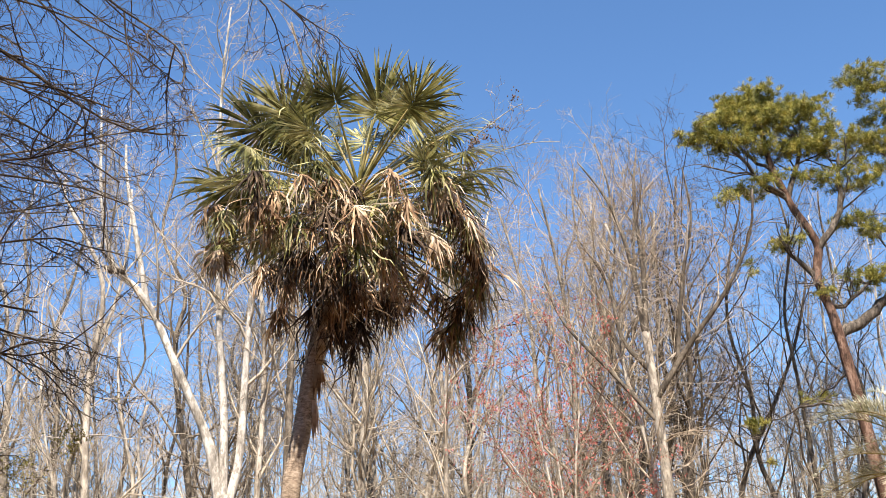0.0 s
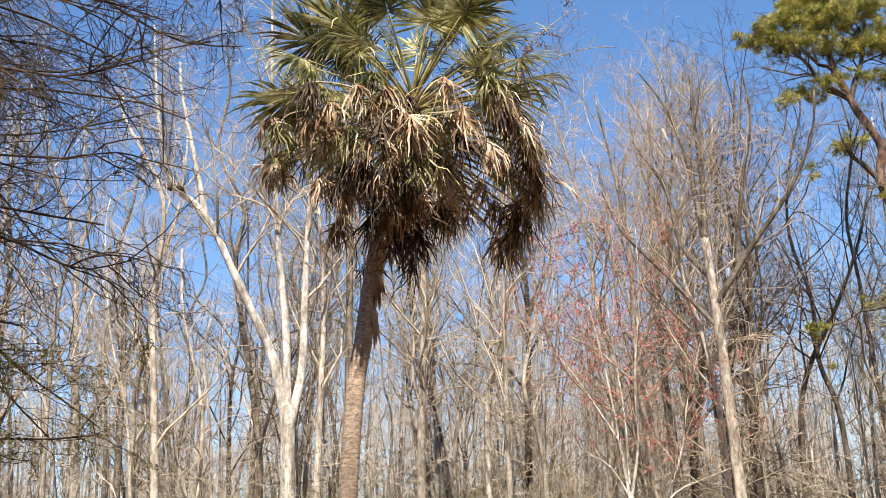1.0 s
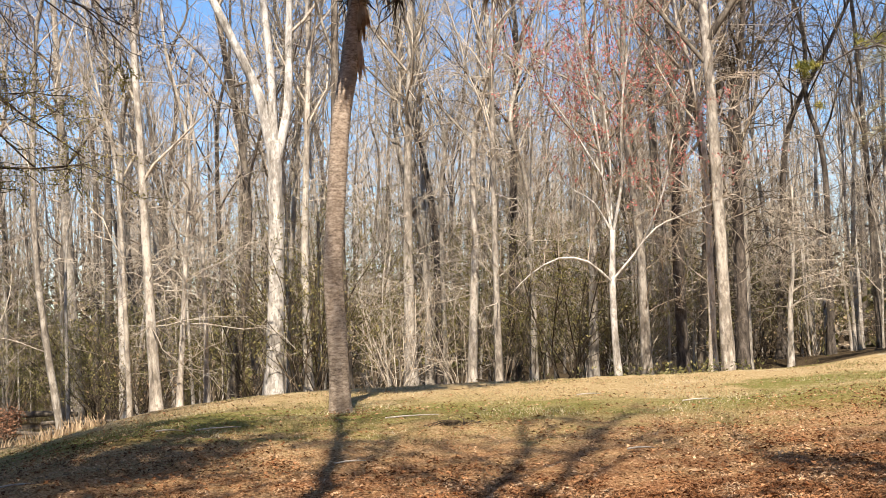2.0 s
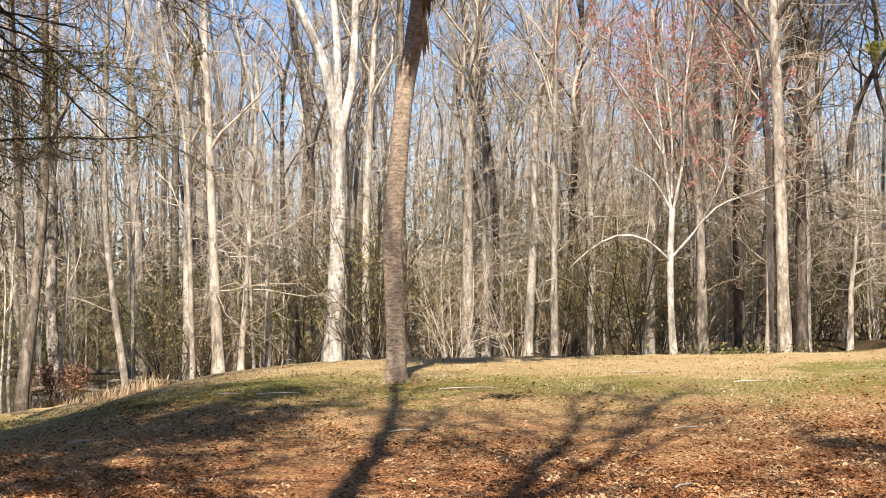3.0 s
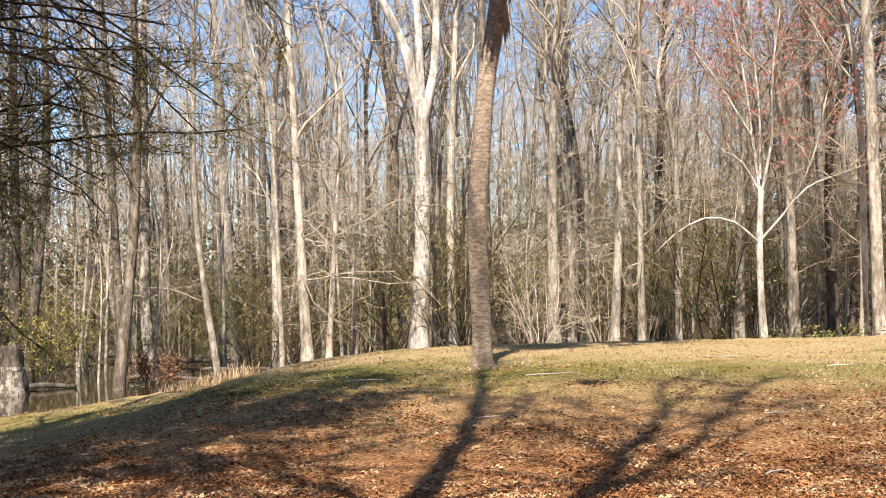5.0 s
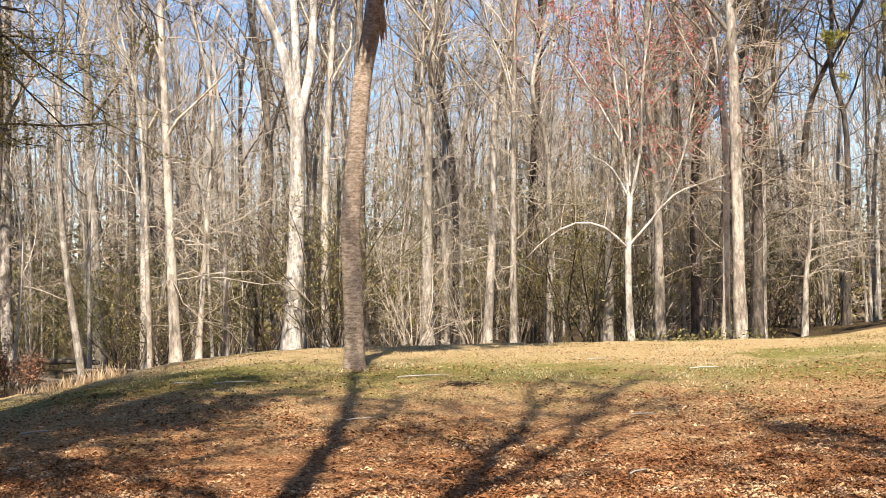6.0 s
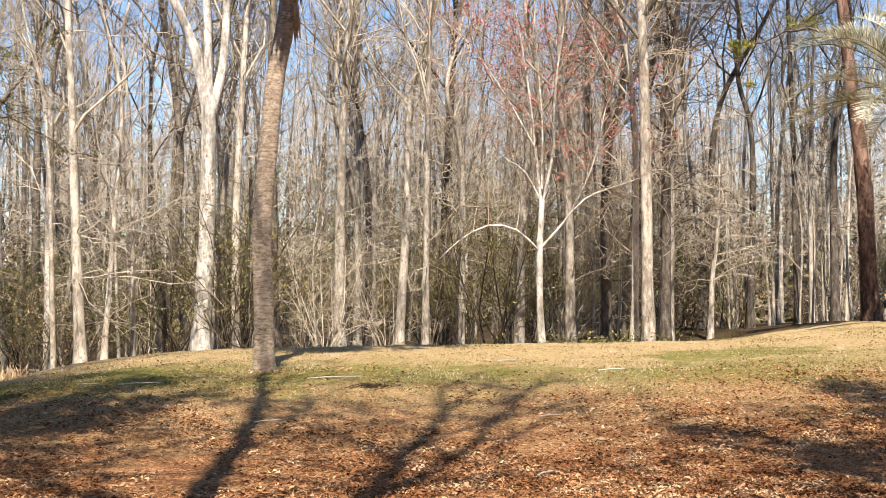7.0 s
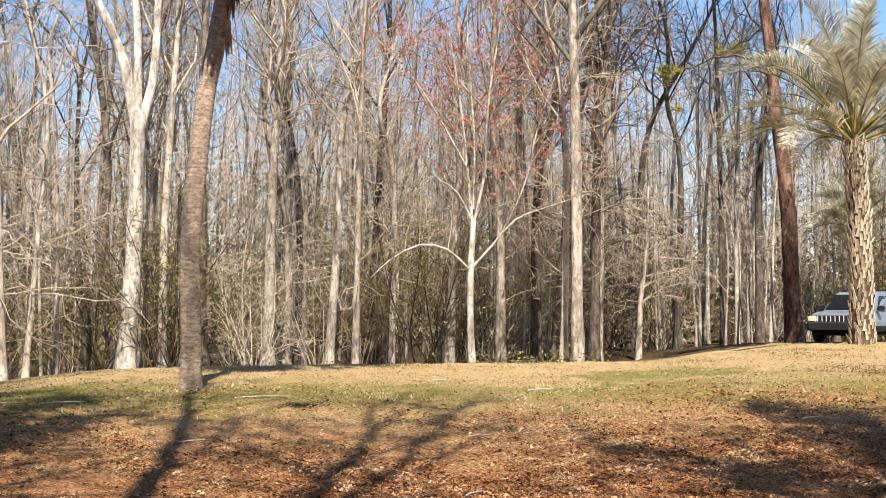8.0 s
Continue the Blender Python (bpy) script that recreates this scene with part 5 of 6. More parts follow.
def woods_behind():
    """Unseen woods added beside and behind the camera: they block low sky light and close the place."""
    rng = np.random.default_rng(15)
    stems, leaf = Geo(), Geo()
    for i in range(170):
        dist, az = 25 + 22 * rng.random(), math.radians(62 + 246 * rng.random())
        x, y, h = dist * math.sin(az), dist * math.cos(az), 14 + 6 * rng.random()
        z = float(ground(x, y)) - 0.2
        stems.tube([(x, y, z), (x + rng.normal(0, 0.3), y, z + h * 0.5), (x + rng.normal(0, 0.6), y, z + h)], (0.22, 0.15, 0.04), 6)
    n = 46000
    dist, az = 26 + 22 * rng.random(n), np.radians(60 + 250 * rng.random(n))
    x, y = dist * np.sin(az), dist * np.cos(az)
    c = np.stack([x, y, ground(x, y) + 20 * rng.random(n) ** 0.9 * (0.75 + 0.25 * np.sin(az * 23) * np.sin(dist * 0.5))], 1)
    a = rng.normal(0, 1, (n, 3))
    a /= np.linalg.norm(a, axis=1)[:, None]
    b = np.cross(a, rng.normal(0, 1, (n, 3)))
    b /= np.linalg.norm(b, axis=1)[:, None] + 1e-9
    leaf.quads(np.stack([c - a * 0.55, c + b * 0.3, c + a * 0.55, c - b * 0.3], 1))
    f = tagged(new("park_woods"), "mixed woods that close the lawn behind the viewer", "woods", kind="stuff")
    part("trunk_mass", stems.mesh("trunk_mass", GREY_BARK), f)
    part("foliage_mass", leaf.mesh("foliage_mass", BUSH, False), f, "olive evergreen foliage")


twin_stemmed_tree()
shade_trees()
woods_behind()


# ---- swamp edge ----
def swamp_edge():
    rng = np.random.default_rng(41)
    # weathered stump with a broad foot
    x, y = -12.5, 29.4
    o = (x, y, -1.0)
    s = empty("tree_stump", pose(*o), "broad weathered stump with a dark broken top in the water", "stump")
    for name, knots, r0, r1, mat in (("foot", [(0, 0, -0.2), (0.02, 0, 0.35), (0.05, 0, 0.85)], 0.60, 0.36, MOTTLED_BARK), ("broken_top", [(0.05, 0, 0.80), (0.05, 0, 1.1), (0.02, 0, 1.4)], 0.36, 0.27, DARK_BARK)):
        g = Geo()
        pts = spline(knots, 0.1)
        k, sides = len(pts), 20
        a = np.arange(sides) * 2 * math.pi / sides
        u = np.linspace(0, 1, k)
        g.tube(pts, r0 + (r1 - r0) * u ** 0.7, sides, 1 + 0.12 * (1 - 0.5 * u)[:, None] * np.cos(6 * a)[None, :] + rng.normal(0, 0.05, (k, sides)))
        part(name, g.mesh(name, mat), s)
    # dry reeds and brown brush along the water
    reeds = Geo()
    for i in range(1500):
        x = -12 + 6.5 * rng.random()
        y = 28.5 - 0.5 * (x + 8) + rng.normal(0, 0.9) if rng.random() < 0.75 else 34.5 + rng.normal(0, 1.0)
        z = float(ground(x, y))
        if z < -1.12:
            continue
        p = np.array((x, y, max(z, -1.0)))
        hgt = 0.2 + 0.4 * rng.random()
        d = rng.normal(0, 0.25, 3) * (1, 1, 0) + (0, 0, 1)
        w = np.array((0.011, 0, 0))
        q = p + d * hgt * 0.6
        e = q + unit(d + rng.normal(0, 0.4, 3) * (1, 1, 0)) * hgt * 0.4
        reeds.strip([p - w, q - w, e], [p + w, q + w, e + w * 0.2])
    tagged(new("reeds", reeds.mesh("reeds", REED, False)), "dry straw-coloured reeds along the swamp bank", "reeds", kind="stuff")
    # fallen logs
    for x, y, z, length, yaw, r, mat in ((-8.9, 33.6, -0.86, 3.4, 8, 0.07, SHADE_TONED_BARK), (-12.6, 30.9, -0.80, 2.6, 12, 0.09, DARK_BARK), (1.3, 25.4, 0.2, 1.6, 3, 0.04, GREY_BARK), (-7.6, 35.5, -0.75, 2.6, 20, 0.06, SHADE_TONED_BARK),
                                         (4.6, 27.6, 0.12, 1.4, -4, 0.08, PALE_BARK), (5.9, 25.3, 0.19, 1.3, 5, 0.025, WHITE_BARK), (-10.5, 40.0, -0.7, 3.5, -10, 0.12, SHADE_TONED_BARK), (-14.5, 44, -0.7, 5.0, 4, 0.13, SHADE_TONED_BARK)):
        g = Geo()
        n = 9
        line = [(length * (i / (n - 1) - 0.5), rng.normal(0, 0.03), rng.normal(0, 0.02)) for i in range(n)]
        g.tube(line, r * np.linspace(1.1, 0.7, n), 9, 1 + rng.normal(0, 0.07, (n, 9)))
        log = tagged(new("fallen_log", g.mesh("fallen_log", mat)), "weathered fallen log at the edge of the woods", "log", "fallen logs")
        log.matrix_basis = pose(x, y, z, 0, 2, yaw)


swamp_edge()


# the dark default twig colour stands in for shadow inside the undergrowth
def bush(name, rng, height, spread, leaves, size, mat, label, group, stems=9, twig_mat=DARK_TWIG):
    """A many-stemmed bush with small leaves on its twigs."""
    g, lf = Geo(), Geo()
    for i in range(stems):
        az = i * 2.4 + rng.random()
        branch(g, rng, (rng.normal(0, 0.15), rng.normal(0, 0.15), -0.1), (0.5 * spread / height * math.cos(az), 0.5 * spread / height * math.sin(az), 1), height * (0.7 + 0.5 * rng.random()), 0.022, 0,
               [(4, 3, 0.02, 0.18, 6, 48, 0.42), (2, 3, 0.0, 0.22, 3, 45, 0.5), (1, 3, 0, 0.2, 0, 0, 0)])
    v = g.points()
    v = v[v[:, 2] > height * 0.2]
    p = v[rng.integers(0, len(v), leaves)] + rng.normal(0, 0.07, (leaves, 3))
    a = rng.normal(0, 1, (leaves, 3))
    a /= np.linalg.norm(a, axis=1)[:, None]
    b = np.cross(a, rng.normal(0, 1, (leaves, 3)))
    b /= np.linalg.norm(b, axis=1)[:, None] + 1e-9
    a, b = a * size, b * size * 0.45
    lf.quads(np.stack([p - a, p + b, p + a, p - b], 1))
    e = empty(name, pose(0, 0, 0), label, "bush", group)
    part("brushwood", g.mesh("brushwood", twig_mat), e)
    part("foliage", lf.mesh("foliage", mat, False), e)
    return e


def undergrowth():
    rng = np.random.default_rng(19)
    kinds = [bush("evergreen_bush", rng, 3.6, 2.6, 1900, 0.038, BUSH, "olive evergreen bush under the trees", "bushes under the trees"), bush("evergreen_bush", rng, 5.0, 3.0, 2300, 0.038, BUSH, "tall olive evergreen bush under the trees", "bushes under the trees"),
             bush("brown_bush", rng, 2.2, 2.6, 260, 0.05, REED, "bare brown brush under the trees", "bushes under the trees", 14), bush("brown_bush", rng, 3.4, 3.2, 300, 0.05, REED, "tangled tan brush under the trees", "bushes under the trees", 14, PALE_TWIG)]
    for i in range(78):
        while True:
            dist = 30 + 38 * rng.random()
            az = math.radians(-29 + 68 * rng.random())
            x, y = dist * math.sin(az), dist * math.cos(az)
            if y > 30 and not (x > 11 and y < 36) and (x > -4 or rng.random() < 0.25):
                break
        k = i if i < 4 else (0, 1, 0, 1, 2, 3)[int(rng.integers(0, 6))]
        s = 0.6 + 0.7 * rng.random()
        m = pose(x, y, float(ground(x, y)), 0, 0, 360 * rng.random())
        if i < 4:
            kinds[k].matrix_basis = m
            ob = kinds[k]
        else:
            ob = copy_thing(kinds[k], m)
        ob.scale = (s, s, s)


undergrowth()


def understorey():
    """Tall olive evergreens under the bare crowns."""
    rng = np.random.default_rng(67)
    kinds = [bush("evergreen_bush", rng, h, w, n, 0.036, OLIVE, "tall yellow-olive evergreen shrub among the trunks", "tall shrubs among the trunks", 11, TWIG) for h, w, n in ((5.6, 3.6, 5200), (4.4, 4.0, 4600), (6.6, 3.4, 5200))]
    for i, (x, y) in enumerate(((5.2, 35.0), (1.2, 36.5), (7.9, 35.6), (3.3, 40.0), (10.6, 37.5), (-1.2, 38.5), (-7.6, 43.0), (-13.4, 38.0), (-11.6, 41.0), (-9.0, 39.5), (-15.5, 43.5), (6.4, 42.0), (12.0, 43.0), (-4.6, 41.5), (15.0, 44.0), (-17.0, 39.5))):
        m = pose(x, y, float(ground(x, y)), 0, 0, 137 * i)
        if i < 3:
            kinds[i].matrix_basis = m
            ob = kinds[i]
        else:
            ob = copy_thing(kinds[i % 3], m)
        s = 0.85 + 0.3 * rng.random()
        ob.scale = (s, s, s)


understorey()
b = bush("evergreen_bush", np.random.default_rng(6), 2.6, 3.2, 2200, 0.05, GOLD, "yellow-green leafy bush on the swamp bank", "", 12)
b.matrix_basis = pose(-12.6, 32.6, -1.0)
b = bush("brown_bush", np.random.default_rng(7), 1.3, 2.2, 1500, 0.045, RUST, "low reddish-brown bush at the water's edge", "", 12)
b.matrix_basis = pose(-9.2, 31.5, -1.0)


def tan_bushy_tree():
    rng = np.random.default_rng(24)
    g, c = Geo(), Geo()
    pts = spline([(0, 0, -0.2), (0.1, 0, 1.8), (0.3, 0, 3.4), (0.4, 0, 5.5)], 0.4)
    rough_trunk(g, pts, 0.11, 0.03, 8, rng, 0.3)
    for i in range(34):
        u = 0.38 + 0.60 * i / 33
        az = i * 2.4
        branch(c, rng, pts[int(u * (len(pts) - 1))], (math.cos(az), math.sin(az), 0.55), 2.3 * (1.2 - 0.6 * u), 0.02, 0, [(6, 3, -0.11, 0.2, 9, 55, 0.42), (4, 3, -0.14, 0.3, 6, 50, 0.5), (3, 3, -0.1, 0.35, 0, 0, 0)], 0.005)
    put_tree("bushy_tree", 13.7, 33.4, (g.mesh("trunk", PALE_BARK), c.mesh("crown", PALE_TWIG)), "small tan tree with a dense drooping crown of twigs", "tree")


tan_bushy_tree()


# ---- lawn: leaves, grass, sticks ----
def leaf_litter():
    rng = np.random.default_rng(8)
    g = Geo()
    n = 170000
    y = 6.3 + 16 * rng.random(n) ** 1.5
    x = -0.1 * y + (rng.random(n) - 0.40) * y * 1.35
    keep = (rng.random(n) < np.clip(1.3 - (y - 6) / 8.5 + 0.5 * np.sin(x * 0.9 + 1.3 * np.sin(y * 0.5)) * np.sin(y * 0.8 + x * 0.3), 0.13, 1))
    x, y = x[keep], y[keep]
    n = len(x)
    c = np.stack([x, y, ground(x, y) + 0.01 + 0.02 * rng.random(n)], 1)
    az = rng.random(n) * 6.283
    a = np.stack([np.cos(az), np.sin(az), rng.normal(0, 0.22, n)], 1) * (0.010 + 0.030 * rng.random(n) ** 1.8)[:, None]
    b = np.stack([-np.sin(az), np.cos(az), rng.normal(0, 0.3, n)], 1) * (0.006 + 0.018 * rng.random(n) ** 1.8)[:, None]
    lift = np.stack([np.zeros(n), np.zeros(n), 0.004 + 0.012 * rng.random(n)], 1)
    v = np.stack([c - a, c - b + lift, c + a, c + b + lift], 1)
    g.quads(v)
    tagged(new("fallen_leaves", g.mesh("fallen_leaves", LITTER, False)), "red-brown and tan fallen oak leaves on the lawn", "leaves", kind="stuff")
    b = Geo()
    n = 95000
    y = 10 + 17 * rng.random(n)
    x = (rng.random(n) - 0.40) * y * 1.35
    keep = rng.random(n) < np.clip((y - 12.5) / 4, 0.02, 1)
    x, y = x[keep], y[keep]
    n = len(x)
    p = np.stack([x, y, ground(x, y) - 0.005], 1)
    h = 0.015 + 0.03 * rng.random(n)
    d = np.stack([rng.normal(0, 0.5, n), rng.normal(0, 0.5, n), np.ones(n)], 1) * h[:, None]
    az = rng.random(n) * 3.1416
    w = np.stack([np.cos(az), np.sin(az), np.zeros(n)], 1) * 0.005
    b.quads(np.stack([p - w, p + w, p + d + w * 0.2, p + d - w * 0.2], 1))
    tagged(new("grass", b.mesh("grass", BLADES, False)), "short straw and olive winter grass on the knoll", "grass", kind="stuff")
    # fallen sticks
    for x, y, length, yaw in ((1.0, 15.9, 0.75, 4), (-1.6, 15.6, 0.6, 10), (-2.3, 15.9, 0.4, -25), (0.1, 12.3, 0.35, 12), (3.2, 12.2, 0.3, -12), (5.2, 16.3, 0.5, 4), (7.4, 12.4, 0.45, 14), (2.4, 9.3, 0.3, 40), (-3.4, 12.6, 0.4, 30), (4.1, 18.6, 0.4, -6)):
        g = Geo()
        g.tube([(-length / 2, 0, 0), (-length / 6, 0.02, 0.012), (length / 5, -0.01, 0.016), (length / 2, 0.03, 0.004)], (0.011, 0.010, 0.008, 0.004), 6)
        s = tagged(new("stick", g.mesh("stick", PALE_BARK)), "pale fallen stick on the lawn", "stick", "sticks on the lawn")
        s.matrix_basis = pose(x, y, float(ground(x, y)) + 0.035, 0, 0, yaw)
    # heap of dead twigs on the grass
    g = Geo()
    for i in range(45):
        p = rng.normal(0, 1, 3) * (0.2, 0.10, 0.0) + (0, 0, 0.02)
        g.tube([p, p + rng.normal(0, 1, 3) * (0.14, 0.10, 0.04) + (0, 0, 0.07), p + rng.normal(0, 1, 3) * (0.22, 0.14, 0.05) + (0, 0, 0.09)], (0.008, 0.007, 0.003), 4)
    s = tagged(new("brush_pile", g.mesh("brush_pile", DARK_TWIG)), "dark heap of dead twigs on the grass", "brush pile")
    s.matrix_basis = pose(1.45, 14.9, float(ground(1.45, 14.9))) @ Matrix.Scale(0.6, 4)
    # green weeds along the edge of the lawn
    w = Geo()
    n = 600
    x = np.where(rng.random(n) < 0.8, 6.3 + 3.6 * rng.random(n), -2.4 + 14 * rng.random(n))
    y = 25.0 + 1.6 * rng.random(n)
    p = np.stack([x, y, ground(x, y) + 0.30 * rng.random(n) ** 2], 1)
    a = rng.normal(0, 1, (n, 3))
    a /= np.linalg.norm(a, axis=1)[:, None]
    c = np.cross(a, rng.normal(0, 1, (n, 3)))
    c /= np.linalg.norm(c, axis=1)[:, None] + 1e-9
    w.quads(np.stack([p - a * 0.05, p + c * 0.022, p + a * 0.05, p - c * 0.022], 1))
    tagged(new("weeds", w.mesh("weeds", SPROUT, False)), "low green weeds where the lawn meets the woods", "weeds", kind="stuff")


leaf_litter()


# ---- sandy drive along the right of the lawn ----
def drive():
    line = spline([(8.8, 27.2, 0), (11.6, 26.8, 0), (13.6, 26.6, 0), (15.5, 26.6, 0), (18.0, 27.2, 0), (24.0, 29.5, 0), (32.0, 33.0, 0)], 0.4)
    # the second ribbon is dark-coloured: it paints the shadow band before the drive
    for name, near, far, lift, mat, label, kind in (("drive", 0.0, 0.8, 0.012, SAND, "pale sandy drive at the edge of the lawn", "structure"), ("pine_straw", -0.5, 0.02, 0.03, DRIVE_SHADE, "dark strip of wet leaves along the drive", "stuff")):
        g = Geo()
        rng = np.random.default_rng(12)
        lo, hi = [], []
        for i, q in enumerate(line):
            a, b = near + rng.normal(0, 0.05), far + rng.normal(0, 0.06)
            if name == "pine_straw":
                a = -0.22 * math.sin(math.pi * min(1, max(0, (q[0] - 10.6) / 6.0))) - 0.02 + rng.normal(0, 0.03)
            lo.append((q[0] + 0.1 * a, q[1] + a, float(ground(q[0] + 0.1 * a, q[1] + a)) + lift))
            hi.append((q[0] + 0.1 * b, q[1] + b, float(ground(q[0] + 0.1 * b, q[1] + b)) + lift))
        if name == "pine_straw":
            keep = [i for i, q in enumerate(line) if 10.6 < q[0] < 16.6]
            lo, hi = [lo[i] for i in keep], [hi[i] for i in keep]
        g.strip(lo, hi)
        tagged(new(name, g.mesh(name, mat)), label, "drive" if kind == "structure" else "leaves", kind=kind)


def speckled(name, a, b_col, c):
    m, nt, b = material(name, 0.95, 0.1)
    nt.links.new(ramp(nt, noise_at(nt, 18, 7, None, 0.75, "World"), [(0.38, a), (0.5, b_col), (0.62, c)]), b.inputs["Base Color"])
    return m


SAND = speckled("sand", (0.34, 0.26, 0.16), (0.52, 0.43, 0.30), (0.64, 0.55, 0.41))
# dark speckle for the painted shadow band
DRIVE_SHADE = speckled("wet_leaves", (0.035, 0.024, 0.015), (0.085, 0.06, 0.036), (0.17, 0.125, 0.075))
drive()


# ---- parked cars ----
PAINT = plain("silver_blue_paint", (0.225, 0.255, 0.295), 0.3, 0.35)
DARK_PAINT = plain("dark_blue_paint", (0.05, 0.07, 0.10), 0.3, 0.3)
TRIM = plain("black_trim", (0.018, 0.019, 0.021), 0.75, 0.0, 0.2)
SLAT = plain("bright_slat", (0.62, 0.64, 0.67), 0.3, 0.2)
RUBBER = plain("rubber", (0.022, 0.022, 0.022), 0.85)
CHROME = plain("chrome", (0.72, 0.73, 0.75), 0.18, 1.0)
WINDOW = plain("tinted_glass", (0.008, 0.010, 0.012), 0.12, 0.0, 0.25)
LAMP = plain("lamp_glass", (0.62, 0.58, 0.46), 0.15)
AMBER = plain("amber_glass", (0.75, 0.35, 0.06), 0.2)


def loft(sections, mat, name, round_off=0.1):
    """A body through cross sections (x, half width low, half width high, z low, z high), with rounded upper edges."""
    g = Geo()
    rings = []
    for x, wl, wh, z0, z1 in sections:
        r = min(round_off, (z1 - z0) * 0.4)
        half = [(wl * 0.92, z0), (wl, z0 + r * 0.6), (wl, z0 + (z1 - z0) * 0.45), (wh, z1 - r), (wh - r * 0.35, z1 - r * 0.3), (wh - r, z1)]
        rings.append([(x, a, b) for a, b in half] + [(x, -a, b) for a, b in reversed(half)])
    n = len(rings[0])
    g.v.append(np.array(rings).reshape(-1, 3))
    for i in range(len(rings) - 1):
        for j in range(n):
            g.f.append([i * n + j, i * n + (j + 1) % n, (i + 1) * n + (j + 1) % n, (i + 1) * n + j])
    g.f.append(list(range(n - 1, -1, -1)))
    g.f.append(list(range((len(rings) - 1) * n, len(rings) * n)))
    return g.mesh(name, mat, False)


def box(x0, x1, y0, y1, z0, z1, mat, name, bevel=0.015):
    bm = bmesh.new()
    bmesh.ops.create_cube(bm, size=1)
    for v in bm.verts:
        v.co = Vector((x0 + (v.co.x + 0.5) * (x1 - x0), y0 + (v.co.y + 0.5) * (y1 - y0), z0 + (v.co.z + 0.5) * (z1 - z0)))
    bmesh.ops.bevel(bm, geom=bm.edges[:], offset=bevel, segments=2, affect="EDGES")
    me = bpy.data.meshes.new(name)
    bm.to_mesh(me)
    bm.free()
    me.materials.append(mat)
    return me


def panel(corners, mat, name, thick=0.012):
    c = [Vector(p) for p in corners]
    n = (c[1] - c[0]).cross(c[3] - c[0]).normalized() * thick
    me = bpy.data.meshes.new(name)
    me.from_pydata([tuple(p + n) for p in c] + [tuple(p - n) for p in c], [], [(0, 1, 2, 3), (7, 6, 5, 4), (0, 4, 5, 1), (1, 5, 6, 2), (2, 6, 7, 3), (3, 7, 4, 0)])
    me.materials.append(mat)
    return me


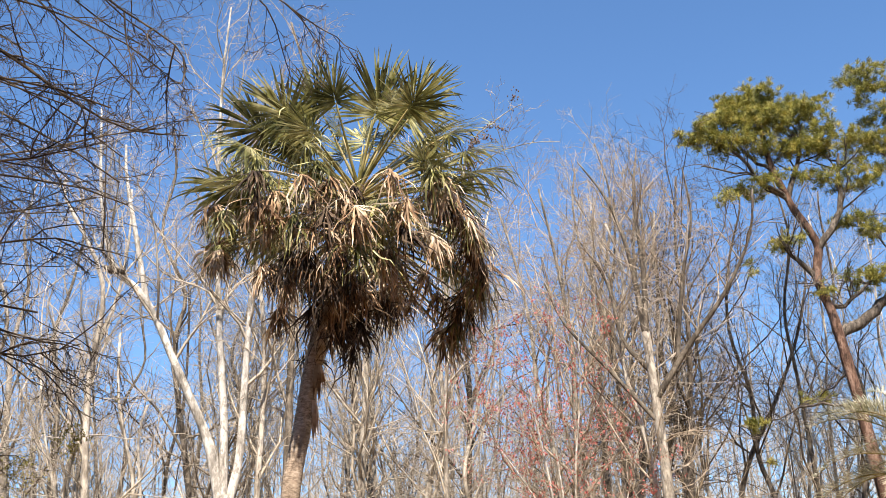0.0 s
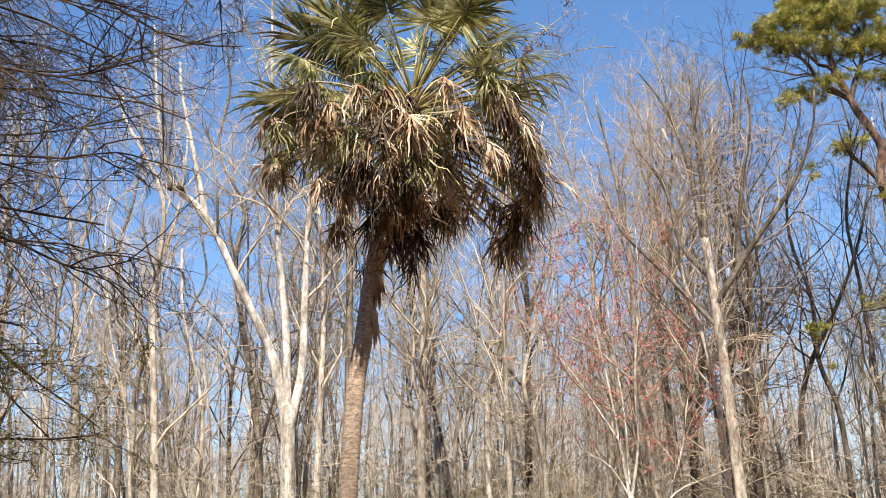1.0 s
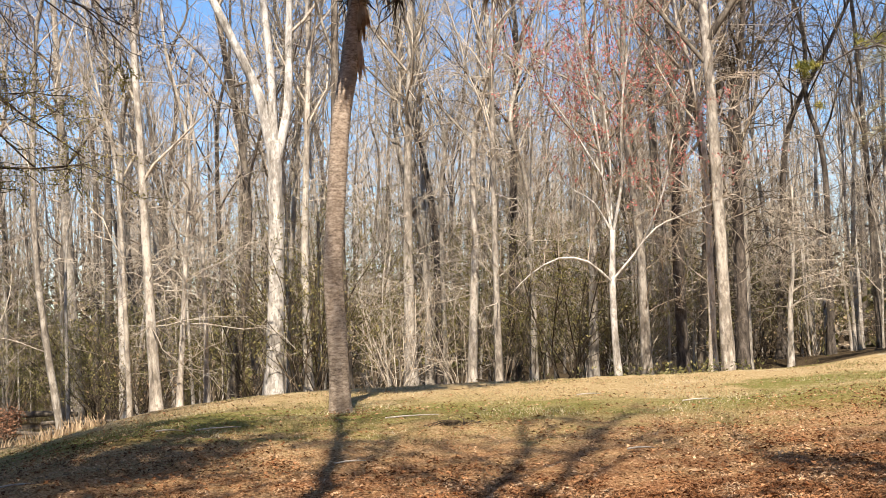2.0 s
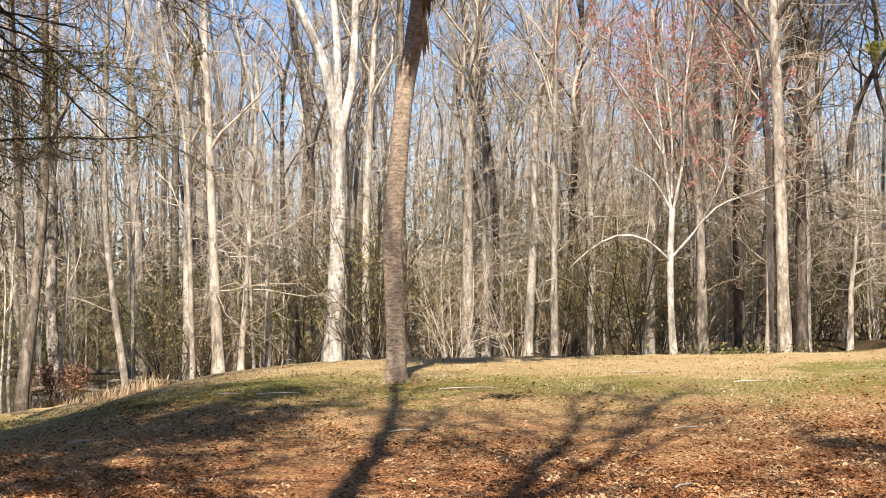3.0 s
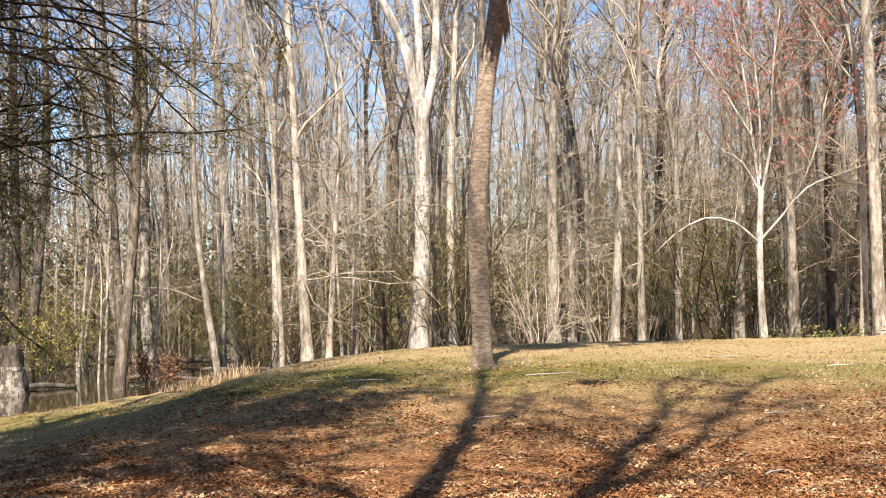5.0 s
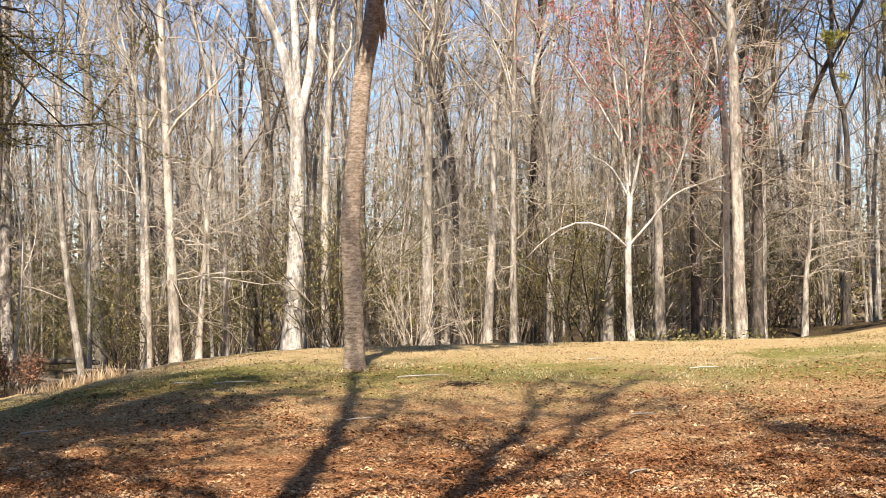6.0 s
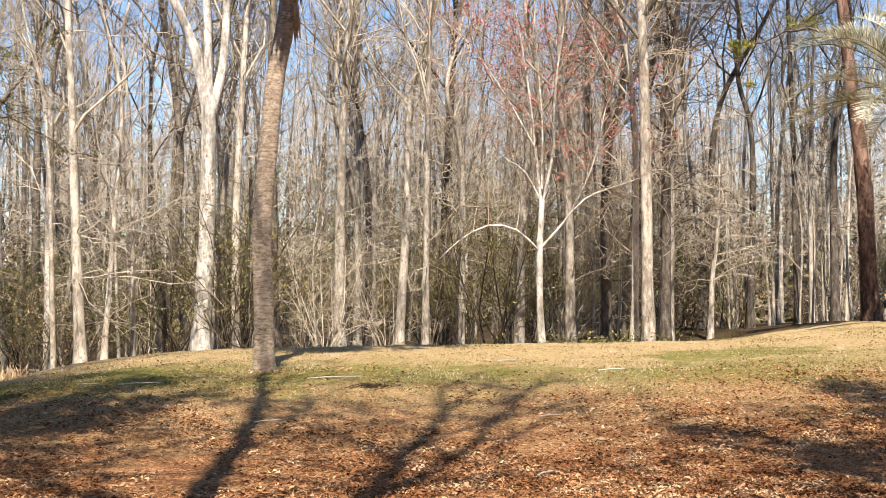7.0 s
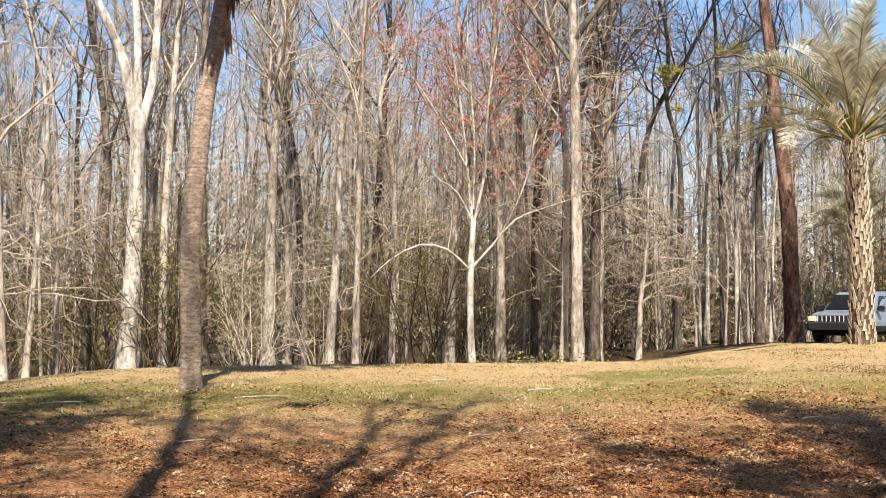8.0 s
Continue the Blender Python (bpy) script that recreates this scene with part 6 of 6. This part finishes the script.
def estate_car(x, y, yaw, paint, label, lift=0.02):
    """A boxy off-road estate car; its nose points along +x."""
    car = empty("car", pose(x, y, float(ground(x, y)) + lift, 0, 0, yaw), label, "car", "parked cars")
    body = part("body", loft([(-2.28, 0.80, 0.78, 0.50, 0.98), (-2.18, 0.88, 0.85, 0.42, 1.05), (-1.2, 0.91, 0.87, 0.38, 1.06), (0.6, 0.91, 0.87, 0.38, 1.06), (0.95, 0.91, 0.84, 0.38, 1.06), (1.6, 0.90, 0.80, 0.42, 1.02), (2.08, 0.87, 0.76, 0.46, 0.97), (2.16, 0.84, 0.72, 0.52, 0.93)], paint, "body", 0.09), car)
    part("cabin", loft([(-2.2, 0.82, 0.70, 1.0, 1.58), (-1.9, 0.85, 0.72, 1.0, 1.68), (-0.6, 0.86, 0.73, 1.0, 1.71), (0.05, 0.86, 0.73, 1.0, 1.68), (0.20, 0.86, 0.72, 1.0, 1.63), (0.95, 0.86, 0.83, 0.98, 1.06)], paint, "cabin", 0.09), body)
    part("windscreen", panel([(0.93, -0.77, 1.09), (0.93, 0.77, 1.09), (0.28, 0.66, 1.585), (0.28, -0.66, 1.585)], WINDOW, "windscreen"), car, "dark windscreen")
    for s in (-1, 1):
        for x0, x1 in ((-0.25, 0.62), (-1.12, -0.33), (-2.0, -1.2)):
            top = x1 - 0.42 if x1 > 0.5 else x1
            part("side_window", panel([(x0, s * 0.85, 1.12), (x1, s * 0.85, 1.12), (top, s * 0.765, 1.54), (x0 + (0.04 if x0 > -1.9 else 0.14), s * 0.765, 1.54)], WINDOW, "side_window"), car)
        part("headlight", box(2.06, 2.20, s * 0.69 - 0.15, s * 0.69 + 0.15, 0.70, 0.89, LAMP, "headlight", 0.03), car, "clear headlight")
        part("indicator", box(2.05, 2.14, s * 0.835 - 0.04, s * 0.835 + 0.04, 0.72, 0.87, AMBER, "indicator", 0.012), car, "amber indicator")
        part("mirror", box(0.62, 0.80, s * 1.00 - 0.11, s * 1.00 + 0.11, 1.06, 1.22, TRIM, "mirror", 0.03), car)
        part("roof_rail", box(-1.8, 0.0, s * 0.58 - 0.02, s * 0.58 + 0.02, 1.70, 1.745, TRIM, "roof_rail"), car)
        part("sill_trim", box(-1.3, 1.1, s * 0.91 - 0.02, s * 0.91 + 0.02, 0.44, 0.56, TRIM, "sill_trim"), car)
        for wx in (-1.35, 1.38):
            arch = Geo()
            a = np.linspace(0, math.pi, 11)
            arch.tube([(wx + 0.43 * math.cos(t), s * 0.90, 0.38 + 0.43 * math.sin(t)) for t in a], [0.035] * 11, 6)
            part("wheel_arch", arch.mesh("wheel_arch", TRIM), car)
            prof = [(0.24, 0.09), (0.33, 0.11), (0.365, 0.08), (0.37, 0.0), (0.365, -0.08), (0.33, -0.11), (0.24, -0.09)]
            for nm, pr, mt in (("tyre", prof, RUBBER), ("rim", [(0.02, 0.06), (0.10, 0.075), (0.20, 0.05), (0.245, 0.085), (0.245, -0.08), (0.02, -0.05)], CHROME)):
                n = 28
                ang = np.arange(n) * 2 * math.pi / n
                v = [(r * math.cos(t), w, r * math.sin(t)) for r, w in pr for t in ang]
                f = [(i * n + j, i * n + (j + 1) % n, (i + 1) * n + (j + 1) % n, (i + 1) * n + j) for i in range(len(pr) - 1) for j in range(n)]
                me = bpy.data.meshes.new(nm)
                me.from_pydata(v, [], f)
                me.materials.append(mt)
                if nm == "tyre":
                    wheel = part("wheel", me, car, "", Matrix.Translation((wx, s * 0.80, 0.37)))
                else:
                    part("rim", me, wheel, "metal rim")
    part("front_bumper", loft([(2.05, 0.90, 0.90, 0.42, 0.70), (2.24, 0.86, 0.86, 0.42, 0.69), (2.33, 0.74, 0.74, 0.45, 0.66)], TRIM, "front_bumper", 0.06), car, "dark grey bumper")
    part("rear_bumper", loft([(-2.40, 0.80, 0.80, 0.45, 0.68), (-2.2, 0.89, 0.89, 0.42, 0.70)], TRIM, "rear_bumper", 0.06), car)
    grille = part("grille", box(2.10, 2.175, -0.53, 0.53, 0.70, 0.90, TRIM, "grille"), car, "dark slotted grille")
    bar = box(2.16, 2.20, -0.014, 0.014, 0.705, 0.895, SLAT, "grille_bar", 0.008)
    for i in range(8):
        part("grille_bar", bar, grille, "chrome bar", Matrix.Translation((0, -0.5 + i * 0.143, 0)))
    part("underside", box(-2.0, 2.0, -0.72, 0.72, 0.26, 0.46, TRIM, "underside", 0.03), car)
    return car


estate_car(21.85, 34.0, 216, PAINT, "silver-blue off-road estate car parked beside a palm")
estate_car(36.0, 68.0, 250, DARK_PAINT, "dark blue car parked among the trees")
